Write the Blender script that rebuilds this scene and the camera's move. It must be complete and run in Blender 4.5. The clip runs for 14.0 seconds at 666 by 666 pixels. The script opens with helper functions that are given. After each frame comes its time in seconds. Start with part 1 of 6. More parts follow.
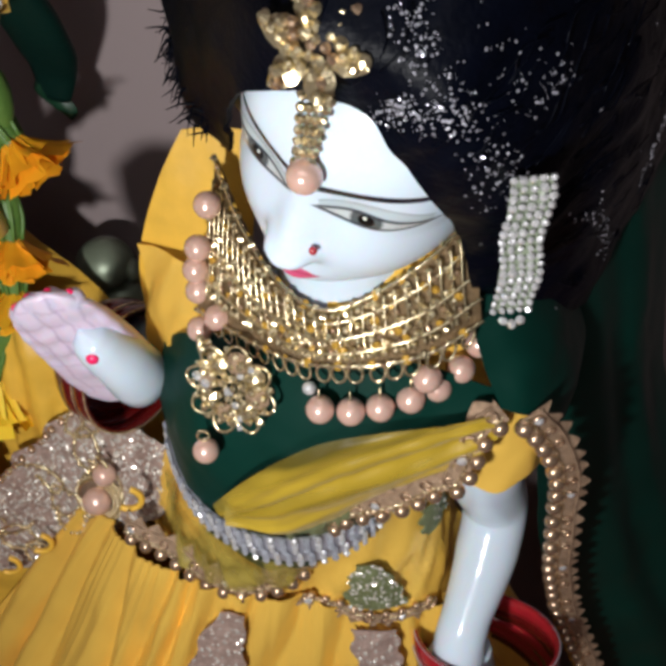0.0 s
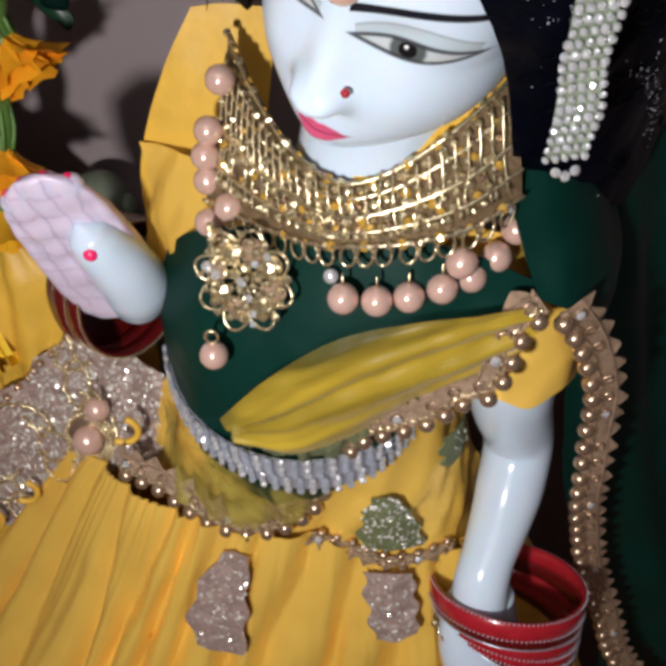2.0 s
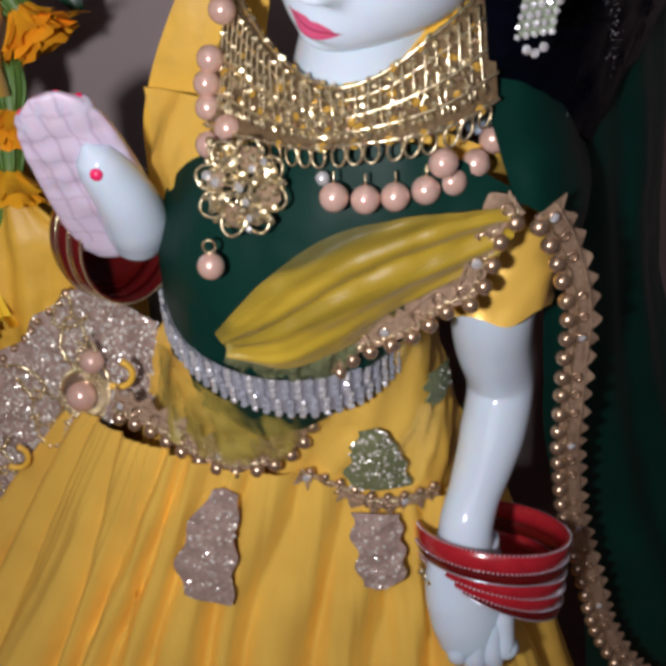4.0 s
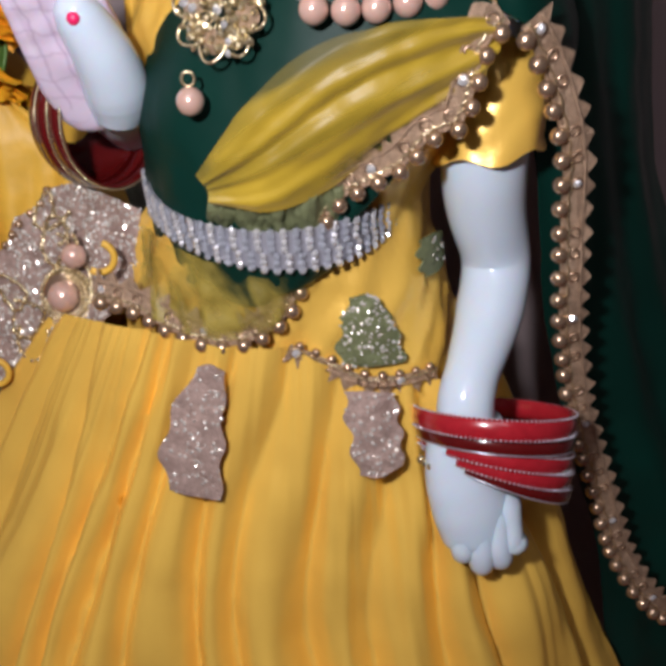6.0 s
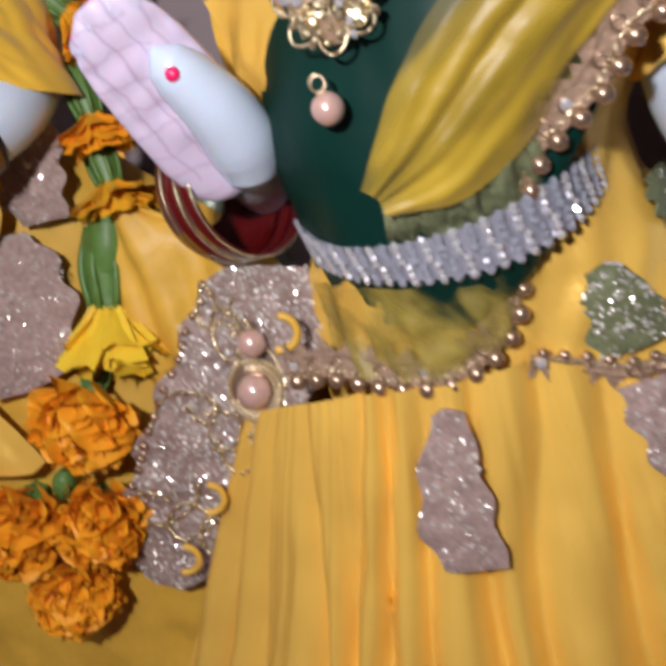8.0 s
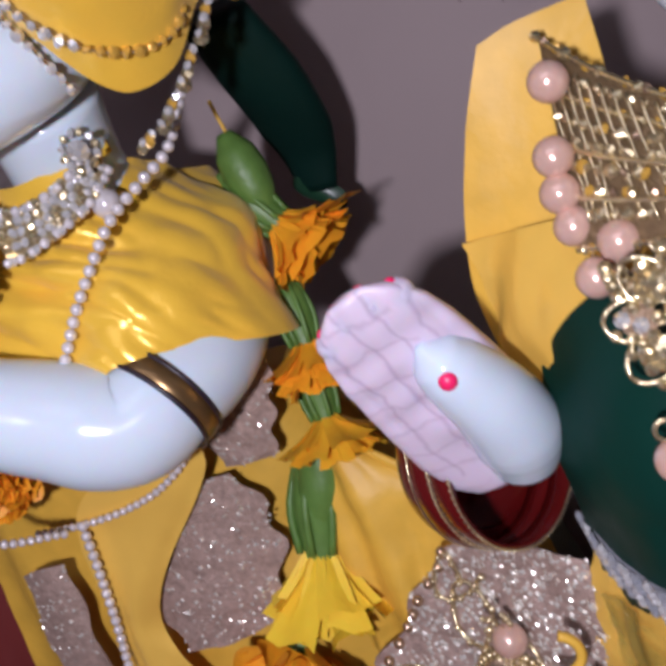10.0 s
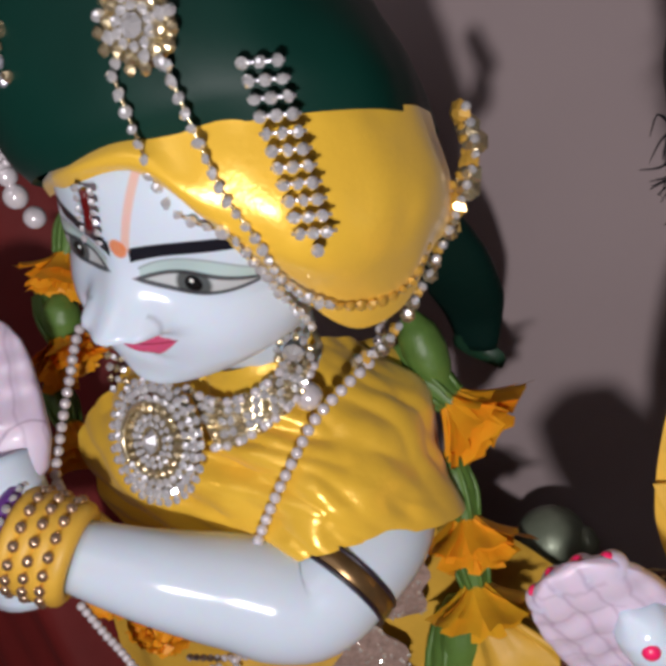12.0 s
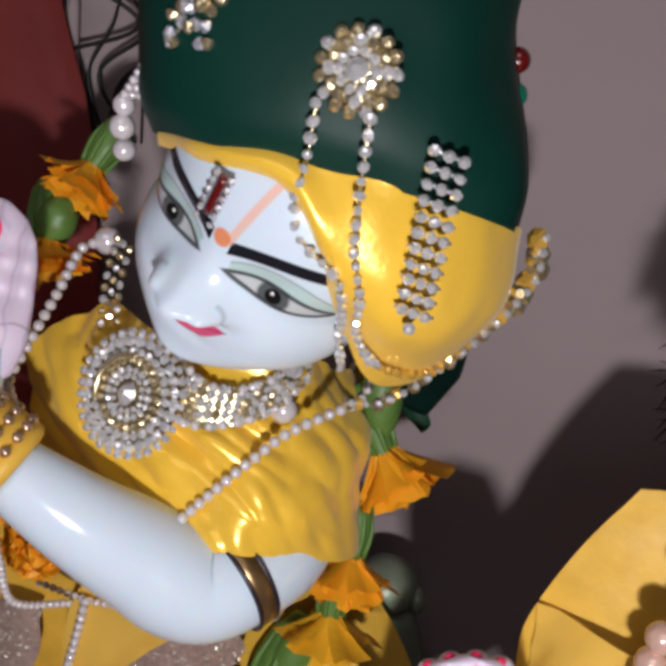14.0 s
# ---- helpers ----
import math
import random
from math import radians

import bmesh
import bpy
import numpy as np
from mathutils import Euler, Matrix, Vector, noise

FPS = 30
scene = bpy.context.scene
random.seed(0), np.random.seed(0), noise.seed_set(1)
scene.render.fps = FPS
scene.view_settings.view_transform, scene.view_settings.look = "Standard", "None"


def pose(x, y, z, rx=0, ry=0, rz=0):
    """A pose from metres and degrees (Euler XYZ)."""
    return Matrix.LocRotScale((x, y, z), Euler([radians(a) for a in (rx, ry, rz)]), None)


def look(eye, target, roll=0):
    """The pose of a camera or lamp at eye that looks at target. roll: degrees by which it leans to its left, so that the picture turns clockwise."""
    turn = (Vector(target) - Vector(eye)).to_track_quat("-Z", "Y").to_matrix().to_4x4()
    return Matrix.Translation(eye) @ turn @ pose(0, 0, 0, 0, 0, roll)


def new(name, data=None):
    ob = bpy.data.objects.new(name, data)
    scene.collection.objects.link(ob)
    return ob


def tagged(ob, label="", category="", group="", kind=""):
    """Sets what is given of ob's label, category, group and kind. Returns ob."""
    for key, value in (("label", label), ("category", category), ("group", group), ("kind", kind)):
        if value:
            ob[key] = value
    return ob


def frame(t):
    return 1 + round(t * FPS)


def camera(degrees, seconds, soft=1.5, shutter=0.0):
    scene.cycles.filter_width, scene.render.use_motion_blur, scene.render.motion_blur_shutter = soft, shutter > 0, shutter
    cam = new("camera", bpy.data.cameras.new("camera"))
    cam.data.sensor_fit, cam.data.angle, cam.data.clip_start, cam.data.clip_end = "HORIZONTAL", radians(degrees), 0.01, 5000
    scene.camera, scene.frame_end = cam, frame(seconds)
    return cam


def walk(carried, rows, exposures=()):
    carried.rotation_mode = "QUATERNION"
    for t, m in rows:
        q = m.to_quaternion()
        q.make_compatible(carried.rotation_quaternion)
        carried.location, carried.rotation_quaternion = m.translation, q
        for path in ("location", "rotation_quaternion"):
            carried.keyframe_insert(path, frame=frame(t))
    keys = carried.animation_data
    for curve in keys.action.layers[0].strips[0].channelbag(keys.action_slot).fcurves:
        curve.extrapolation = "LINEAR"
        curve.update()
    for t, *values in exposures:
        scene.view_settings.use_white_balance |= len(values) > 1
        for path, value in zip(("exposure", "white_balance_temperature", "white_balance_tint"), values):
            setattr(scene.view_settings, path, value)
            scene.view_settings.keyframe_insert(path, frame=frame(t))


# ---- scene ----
cam = camera(42.0, 14.0, soft=4.2, shutter=0.4)
PATH = [
    (0, (0.0170, -0.0310, 0.6692), (-0.0165, 0.7637, 0.0631), -3.65),
    (0.5, (0.0190, -0.0356, 0.6625), (-0.0185, 0.7590, 0.0566), -4.18),
    (1, (0.0180, -0.0384, 0.6537), (0.0000, 0.7594, 0.0511), -3.43),
    (1.5, (0.0110, -0.0336, 0.6393), (0.0045, 0.7652, 0.0377), -2.55),
    (2, (0.0040, -0.0357, 0.6274), (-0.0070, 0.7756, 0.0429), -2.28),
    (2.5, (0.0050, -0.0427, 0.6160), (-0.0150, 0.7799, 0.0476), -2.64),
    (5, (-0.0030, -0.0969, 0.5585), (0.0340, 0.8098, 0.1384), -0.88),
    (5.5, (0.0000, -0.1007, 0.5377), (0.0125, 0.8149, 0.1360), -2.83),
    (6, (0.0020, -0.0985, 0.5175), (0.0155, 0.8187, 0.1194), -2.62),
    (6.5, (0.0050, -0.0978, 0.5024), (-0.0075, 0.8122, 0.0881), -4.57),
    (7, (0.0060, -0.1041, 0.4878), (-0.0460, 0.8123, 0.0910), -10.00),
    (7.5, (-0.0090, -0.0876, 0.4814), (-0.1265, 0.8357, 0.1156), -18.96),
    (8, (-0.0200, -0.0555, 0.4926), (-0.1700, 0.8915, 0.2085), -24.70),
    (8.5, (-0.0320, -0.0299, 0.5095), (-0.2275, 0.9215, 0.2716), -26.52),
    (9, (-0.0330, -0.0088, 0.5217), (-0.2700, 0.9404, 0.3146), -27.12),
    (11.5, (-0.0460, 0.0193, 0.6246), (-0.3616, 0.9355, 0.3778), -25.35),
    (12, (-0.0510, 0.0142, 0.6351), (-0.3630, 0.9337, 0.3961), -22.12),
    (12.5, (-0.0610, 0.0096, 0.6405), (-0.3475, 0.9301, 0.3748), -17.81),
    (13, (-0.0710, 0.0094, 0.6496), (-0.3060, 0.9352, 0.3532), -11.36),
    (13.5, (-0.0840, 0.0062, 0.6589), (-0.2435, 0.9453, 0.3544), -2.86),
    (14, (-0.0970, 0.0008, 0.6654), (-0.2065, 0.9426, 0.3476), 5.41),
]
walk(cam, [(t, look(eye, target, roll)) for t, eye, target, roll in PATH],
     [(0, 0.17, 6450, 7), (2.5, 0.05, 6400, 11), (5, -0.05, 6300, 15), (6.5, 0.35, 6350, 15), (7.5, 0.35, 6450, 14), (8.5, 0.2, 5900, 23), (9, 0.18, 5750, 25), (11.5, -0.05, 6500, 16), (13, -0.13, 6550, 16), (14, 0.05, 6440, 13)])

# ---------- world, lights ----------
world = bpy.data.worlds.new("room_air")
scene.world = world
world.use_nodes = True
world.node_tree.nodes["Background"].inputs["Color"].default_value = (0.85, 0.8, 0.85, 1)
world.node_tree.nodes["Background"].inputs["Strength"].default_value = 0.22

torch = bpy.data.lights.new("phone_torch", "POINT")
torch.energy, torch.shadow_soft_size, torch.color = 3.6, 0.010, (1.0, 0.98, 0.98)
new("phone_torch", torch).location = (-0.074, -0.105, 0.580)
# Unseen overhead lamp, added as a soft fill beside the torch.
fill_lamp = bpy.data.lights.new("room_light", "AREA")
fill_lamp.energy, fill_lamp.shape, fill_lamp.size, fill_lamp.size_y, fill_lamp.color = 7.0, "RECTANGLE", 1.3, 1.0, (0.97, 0.95, 1.0)
new("room_light", fill_lamp).matrix_world = look((-0.2, -0.75, 1.78), (-0.1, 0.1, 0.3))


# ---------- material helpers ----------
class Ex:
    """A scalar socket with arithmetic, to write masks as formulas."""

    def __init__(self, nt, s):
        self.nt, self.s = nt, s

    def op(self, kind, b=0.0, c=None):
        n = self.nt.nodes.new("ShaderNodeMath")
        n.operation = kind
        for i, v in enumerate((self, b) if c is None else (self, b, c)):
            if isinstance(v, Ex):
                self.nt.links.new(v.s, n.inputs[i])
            else:
                n.inputs[i].default_value = v
        return Ex(self.nt, n.outputs[0])

    def __add__(self, b): return self.op("ADD", b)
    def __sub__(self, b): return self.op("SUBTRACT", b)
    def __rsub__(self, b): return self * -1.0 + b
    def __mul__(self, b): return self.op("MULTIPLY", b)
    def __abs__(self): return self.op("ABSOLUTE")
    def sq(self): return self * self
    def max(self, b): return self.op("MAXIMUM", b)
    def min(self, b): return self.op("MINIMUM", b)
    def inside(self, soft):
        """1 where the value is below zero, with an edge that wide."""
        n = self.nt.nodes.new("ShaderNodeMapRange")
        n.inputs["From Min"].default_value, n.inputs["From Max"].default_value = soft, -soft
        self.nt.links.new(self.s, n.inputs["Value"])
        return Ex(self.nt, n.outputs[0])


def mat(name, color, rough=0.5, metal=0.0, var=0.15, scale=60.0, bump=0.0, bump_scale=300.0, coat=0.0, sheen=0.0, sss=0.0, random=0.0, trans=0.0, spec=0.5):
    m = bpy.data.materials.new(name)
    m.use_nodes = True
    nt = m.node_tree
    b = nt.nodes["Principled BSDF"]
    b.inputs["Roughness"].default_value, b.inputs["Metallic"].default_value = rough, metal
    b.inputs["Coat Weight"].default_value, b.inputs["Coat Roughness"].default_value = coat, 0.08
    b.inputs["Sheen Weight"].default_value = sheen
    b.inputs["Specular IOR Level"].default_value = spec
    b.inputs["Transmission Weight"].default_value = trans
    if sss:
        b.inputs["Subsurface Weight"].default_value, b.inputs["Subsurface Scale"].default_value = sss, 0.003
    tc = nt.nodes.new("ShaderNodeTexCoord")
    n1 = nt.nodes.new("ShaderNodeTexNoise")
    n1.inputs["Scale"].default_value, n1.inputs["Detail"].default_value = scale, 6
    nt.links.new(tc.outputs["Object"], n1.inputs["Vector"])
    ramp = nt.nodes.new("ShaderNodeMixRGB")
    lo, hi = [c * (1 - var) for c in color], [min(1, c * (1 + var)) for c in color]
    ramp.inputs[1].default_value, ramp.inputs[2].default_value = (*lo, 1), (*hi, 1)
    fac = Ex(nt, n1.outputs["Fac"])
    if random:
        oi = nt.nodes.new("ShaderNodeObjectInfo")
        gi = nt.nodes.new("ShaderNodeNewGeometry")
        fac = fac * (1 - random) + (Ex(nt, oi.outputs["Random"]) + Ex(nt, gi.outputs["Random Per Island"])) * (random * 0.5)
    nt.links.new(fac.s, ramp.inputs[0])
    nt.links.new(ramp.outputs[0], b.inputs["Base Color"])
    if bump:
        n2 = nt.nodes.new("ShaderNodeTexNoise")
        n2.inputs["Scale"].default_value, n2.inputs["Detail"].default_value = bump_scale, 4
        nt.links.new(tc.outputs["Object"], n2.inputs["Vector"])
        bp = nt.nodes.new("ShaderNodeBump")
        bp.inputs["Strength"].default_value, bp.inputs["Distance"].default_value = bump, 0.001
        nt.links.new(n2.outputs["Fac"], bp.inputs["Height"])
        nt.links.new(bp.outputs["Normal"], b.inputs["Normal"])
    m["base"] = ramp.name
    return m


MARBLE = mat("white_marble", (0.61, 0.70, 0.80), 0.17, var=0.03, scale=40, sss=0.2, coat=0.05, spec=0.4)
SATIN = mat("yellow_satin", (0.94, 0.56, 0.10), 0.31, metal=0.24, var=0.14, scale=45, bump=0.06, bump_scale=900)
SILK = mat("yellow_silk", (0.90, 0.54, 0.05), 0.27, metal=0.16, var=0.14, scale=60, bump=0.1, bump_scale=700, sheen=0.2)
OCHRE = mat("ochre_brocade", (0.72, 0.42, 0.05), 0.5, var=0.2, scale=120, bump=0.2)
VELVET = mat("green_velvet", (0.0012, 0.027, 0.019), 0.5, var=0.35, scale=30, bump=0.05, bump_scale=1500, spec=0.2)
DARK_VELVET = mat("dark_green_cloth", (0.002, 0.016, 0.012), 0.6, var=0.4, scale=25, bump=0.2, spec=0.15)
RED_CLOTH = mat("red_cloth", (0.16, 0.008, 0.006), 0.7, var=0.35, scale=20, bump=0.4, bump_scale=150)
HAIR = mat("black_hair", (0.0010, 0.0016, 0.0045), 0.42, var=0.5, scale=150, bump=0.3, bump_scale=600, spec=0.07)
GOLD = mat("gilt_metal", (0.80, 0.64, 0.40), 0.20, metal=0.88, var=0.35, scale=400, bump=0.15, bump_scale=1500, random=0.4)
BRONZE = mat("bronze_beads", (0.52, 0.36, 0.24), 0.22, metal=0.8, var=0.25, scale=300, random=0.3)
LACE = mat("gold_lace", (0.44, 0.30, 0.20), 0.36, metal=0.45, var=0.6, scale=520, bump=1.0, bump_scale=1500)
GLITTER_CLOTH = mat("glitter_net", (0.37, 0.26, 0.22), 0.50, metal=0.25, var=0.55, scale=500, bump=0.6, bump_scale=1400)
GREEN_NET = mat("green_glitter_net", (0.17, 0.19, 0.09), 0.5, metal=0.2, var=0.4, scale=500, bump=0.6, bump_scale=1400)
SEQUIN = mat("sequins", (0.95, 0.84, 0.76), 0.20, metal=0.55, var=0.2, scale=900, random=0.5)
SILVER = mat("silver_metal", (0.66, 0.66, 0.74), 0.28, metal=0.7, var=0.2, scale=500, random=0.4)
GEM = mat("rhinestone", (0.98, 0.97, 1.0), 0.11, metal=0.58, var=0.35, scale=800, random=0.7, coat=1.0)
BELT_ROW = mat("silver_rhinestone_row", (0.70, 0.73, 0.92), 0.2, metal=0.3, var=0.3, scale=1500, bump=0.8, bump_scale=2500, coat=0.5)
AMBER = mat("amber_glass", (0.62, 0.36, 0.06), 0.12, metal=0.3, var=0.2, scale=500, coat=1.0)
PINK_PEARL = mat("pink_pearl", (0.68, 0.44, 0.36), 0.20, metal=0.25, var=0.06, scale=200, coat=0.8, sss=0.1, random=0.3)
WHITE_PEARL = mat("white_pearl", (0.66, 0.62, 0.64), 0.16, metal=0.2, var=0.06, scale=200, coat=1.0, random=0.3)
RED_GLASS = mat("red_bangle", (0.36, 0.014, 0.022), 0.22, var=0.3, scale=300, coat=0.6)
DARK_RED = mat("maroon_bangle", (0.10, 0.005, 0.005), 0.2, var=0.2, scale=200, coat=0.7)
ORANGE = mat("marigold_petal", (1.0, 0.36, 0.010), 0.55, var=0.25, scale=150, bump=0.3, random=0.5, sss=0.1)
YELLOW_PETAL = mat("yellow_petal", (0.97, 0.60, 0.03), 0.55, var=0.2, scale=150, bump=0.3, random=0.5, sss=0.1)
AMBER_PETAL = mat("amber_petal", (1.0, 0.47, 0.018), 0.55, var=0.25, scale=150, bump=0.3, random=0.5, sss=0.1)
STEM = mat("green_calyx", (0.10, 0.20, 0.04), 0.45, var=0.3, scale=200, bump=0.3)
LEAF = mat("dark_leaf", (0.010, 0.045, 0.022), 0.35, var=0.3, scale=80)
WALL = mat("mauve_plaster", (0.34, 0.27, 0.27), 0.75, var=0.07, scale=14, bump=0.15, bump_scale=120)
FLOOR = mat("altar_cloth", (0.30, 0.08, 0.05), 0.8, var=0.2, scale=20, bump=0.3)
BLACK = mat("black_plastic", (0.012, 0.011, 0.012), 0.5, var=0.3, scale=60)
GREY_METAL = mat("dark_patinated_metal", (0.24, 0.28, 0.20), 0.4, metal=0.3, var=0.4, scale=90, bump=0.2)
BAND = mat("bronze_band", (0.20, 0.12, 0.05), 0.3, metal=0.7, var=0.6, scale=130)
DARK_EDGE = mat("dark_band_edge", (0.02, 0.012, 0.02), 0.4)
CHOKER_BASE = mat("tarnished_gilt", (0.20, 0.13, 0.065), 0.45, metal=0.5, var=0.5, scale=600, bump=0.8, bump_scale=1500)
NAIL_PINK = mat("pink_nail_paint", (0.85, 0.02, 0.13), 0.35, var=0.08, scale=300)
GREEN_GLASS = mat("green_glass", (0.0, 0.13, 0.075), 0.12, var=0.1, scale=200, coat=0.8)
PURPLE = mat("purple_ribbon", (0.14, 0.04, 0.25), 0.4, var=0.3)


def sheer(m, turn, low, high, stretch=(7.0, 30.0, 52.0)):
    """Makes a cloth see-through in long soft bands that run along one turn about y (degrees)."""
    nt = m.node_tree
    tc = nt.nodes.new("ShaderNodeTexCoord")
    mp = nt.nodes.new("ShaderNodeMapping")
    mp.inputs["Rotation"].default_value = (0, math.radians(turn), 0)
    mp2 = nt.nodes.new("ShaderNodeMapping")
    mp2.inputs["Scale"].default_value = stretch
    nz = nt.nodes.new("ShaderNodeTexNoise")
    nz.inputs["Scale"].default_value, nz.inputs["Detail"].default_value = 1.0, 3
    nt.links.new(tc.outputs["Object"], mp.inputs["Vector"])
    nt.links.new(mp.outputs[0], mp2.inputs["Vector"])
    nt.links.new(mp2.outputs[0], nz.inputs["Vector"])
    rg = nt.nodes.new("ShaderNodeMapRange")
    rg.inputs["From Min"].default_value, rg.inputs["From Max"].default_value = 0.38, 0.62
    rg.inputs["To Min"].default_value, rg.inputs["To Max"].default_value = low, high
    nt.links.new(nz.outputs["Fac"], rg.inputs["Value"])
    nt.links.new(rg.outputs[0], nt.nodes["Principled BSDF"].inputs["Alpha"])
    return m


CHIFFON = sheer(mat("olive_chiffon", (0.56, 0.38, 0.030), 0.40, var=0.30, scale=45, bump=0.1, bump_scale=800, sheen=0.2), 27, 0.10, 0.85)
WAIST_NET = sheer(mat("olive_waist_net", (0.42, 0.32, 0.06), 0.45, var=0.45, scale=90, bump=0.2, bump_scale=900), -60, 0.05, 0.60, (30.0, 60.0, 90.0))


def face_paint(name, lip_z, lip_w, tilak, brow_w=0.0008, wide=0.0019, full=1.0, lid_rgb=(0.36, 0.42, 0.42), lean=0.10, smile=0.0):
    """Marble with painted brows, eyes and lips; UV holds the head's own x and z in metres."""
    m = mat(name, (0.61, 0.70, 0.80), 0.17, var=0.03, scale=40, sss=0.2, coat=0.05, spec=0.4)
    nt = m.node_tree
    uv = nt.nodes.new("ShaderNodeUVMap")
    sp = nt.nodes.new("ShaderNodeSeparateXYZ")
    nt.links.new(uv.outputs[0], sp.inputs[0])
    x, z = Ex(nt, sp.outputs[0]), Ex(nt, sp.outputs[1])
    ax = abs(x)
    e = (ax - 0.0155) * (1 / 0.0115)
    upper = e.sq() * -(wide + 0.0007) + wide
    lower = e.sq() * 0.0020 - 0.0027
    tilt = (ax - 0.0155) * lean + 0.0005
    ez = z - tilt
    eye = (ez - upper).max(lower - ez)
    lid = (ez - (upper + 0.0040 - e.sq() * 0.0016)).max(upper - ez).max(abs(e) - 0.98)
    iris = ((ax - 0.0150).sq() + (ez + 0.0004).sq()).op("SQRT") - 0.0037
    pupil = ((ax - 0.0150).sq() + (ez + 0.0004).sq()).op("SQRT") - 0.0019
    glint = ((ax - 0.0146).sq() + (ez - 0.0002).sq()).op("SQRT") - 0.0004
    bx = (ax - 0.015) * (1 / 0.0125)
    brow = (abs(z - (bx.sq() * -0.0022 + 0.0098 + bx * 0.0012)) - (bx * -0.00018 + brow_w)).max(abs(bx) - 1)
    crease = abs(ez - (upper + 0.0040 - e.sq() * 0.0016)) - 0.00022
    lz = z - lip_z - x.sq() * smile
    lips_up = lz - ((x * (1 / lip_w)).sq() * -0.0022 * full + 0.0021 * full) + (x * 900).op("COSINE").max(0) * 0.0004
    lips = lips_up.max(((x * (1 / lip_w)).sq() * 0.0036 * full - 0.0030 * full) - lz)
    seam = (abs(lz - ((x * (1 / lip_w)).sq() * 0.0009 - 0.0003)) - 0.0002).max(abs(x) - lip_w * 1.15)
    layers = [(lid, 0.0003, lid_rgb, 0.6), (eye, 0.00025, (0.50, 0.53, 0.54), 1), (iris.max(eye), 0.0004, (0.09, 0.10, 0.10), 1),
              (pupil.max(eye), 0.0002, (0.008, 0.008, 0.008), 1), (glint.max(eye), 0.0002, (0.9, 0.9, 0.9), 1),
              ((abs(eye) - 0.00052), 0.00026, (0.03, 0.03, 0.035), 0.9), (crease.max(abs(e) - 1), 0.0003, (0.10, 0.12, 0.12), 0.6),
              (brow, 0.0002, (0.012, 0.012, 0.018), 1), (lips, 0.0003, (0.60, 0.06, 0.16), 0.95), (seam.max(lips - 0.0004), 0.00015, (0.22, 0.02, 0.04), 0.8)]
    if tilak:
        w = (z - 0.0065) * 0.18 + 0.0016
        mark = (abs(abs(x) - w) - 0.0010).max(x * -1.0)
        wing = (abs(((ax - 0.0068).sq() + (z + 0.0088).sq()).op("SQRT") - 0.0032) - 0.00018).max(0.0072 - ax)
        layers.append((wing, 0.00025, (0.25, 0.30, 0.36), 0.6))
        layers.append((mark.max(0.0075 - z).max(z - 0.026), 0.0003, (0.78, 0.42, 0.30), 0.75))
        layers.append((((x).sq() + (z - 0.0075).sq()).op("SQRT") - 0.0022, 0.0003, (0.75, 0.22, 0.06), 0.9))
    col = nt.nodes[m["base"]].outputs[0]
    for d, soft, rgb, amount in layers:
        mix = nt.nodes.new("ShaderNodeMixRGB")
        nt.links.new((d.inside(soft) * amount).s, mix.inputs[0])
        nt.links.new(col, mix.inputs[1])
        mix.inputs[2].default_value = (*rgb, 1)
        col = mix.outputs[0]
    nt.links.new(col, nt.nodes["Principled BSDF"].inputs["Base Color"])
    return m


def palm_paint(name, dots):
    """Marble palm with violet-grey lines and pink dots; UV holds the palm's own width and length."""
    m = mat(name, (0.64, 0.54, 0.66), 0.42, var=0.10, scale=90, sss=0.2, coat=0.04)
    nt = m.node_tree
    uv = nt.nodes.new("ShaderNodeUVMap")
    sp = nt.nodes.new("ShaderNodeSeparateXYZ")
    nt.links.new(uv.outputs[0], sp.inputs[0])
    u, v = Ex(nt, sp.outputs[0]), Ex(nt, sp.outputs[1])
    nz = nt.nodes.new("ShaderNodeTexNoise")
    nz.inputs["Scale"].default_value = 110
    nt.links.new(uv.outputs[0], nz.inputs["Vector"])
    w = (Ex(nt, nz.outputs["Fac"]) - 0.5) * 0.0060
    uu, vv = u + w, v + w * 1.3
    down = (abs((uu * (1 / 0.0064)).op("FRACT") - 0.5) * 0.0064 - 0.00032).max(0.010 - vv)
    across = (abs(((vv + uu * 0.25) * (1 / 0.0078)).op("FRACT") - 0.5) * 0.0078 - 0.00028).max(0.006 - vv)
    life = abs(((uu - 0.013).sq() + (vv - 0.006).sq()).op("SQRT") - 0.0115) - 0.0003
    col = nt.nodes[m["base"]].outputs[0]
    layers = [(down, 0.0005, (0.36, 0.25, 0.38), 0.55), (across.max(u - 0.006), 0.0006, (0.34, 0.23, 0.34), 0.45), (life, 0.0004, (0.26, 0.17, 0.26), 0.75)]
    for du, dv, r in dots:
        layers.append((((u - du).sq() + (v - dv).sq()).op("SQRT") - r, 0.0002, (0.85, 0.02, 0.11), 1))
    for d, soft, rgb, amount in layers:
        mix = nt.nodes.new("ShaderNodeMixRGB")
        nt.links.new((d.inside(soft) * amount).s, mix.inputs[0])
        nt.links.new(col, mix.inputs[1])
        mix.inputs[2].default_value = (*rgb, 1)
        col = mix.outputs[0]
    nt.links.new(col, nt.nodes["Principled BSDF"].inputs["Base Color"])
    return m


# ---------- mesh helpers ----------
def V(*a):
    return np.array(a, float)


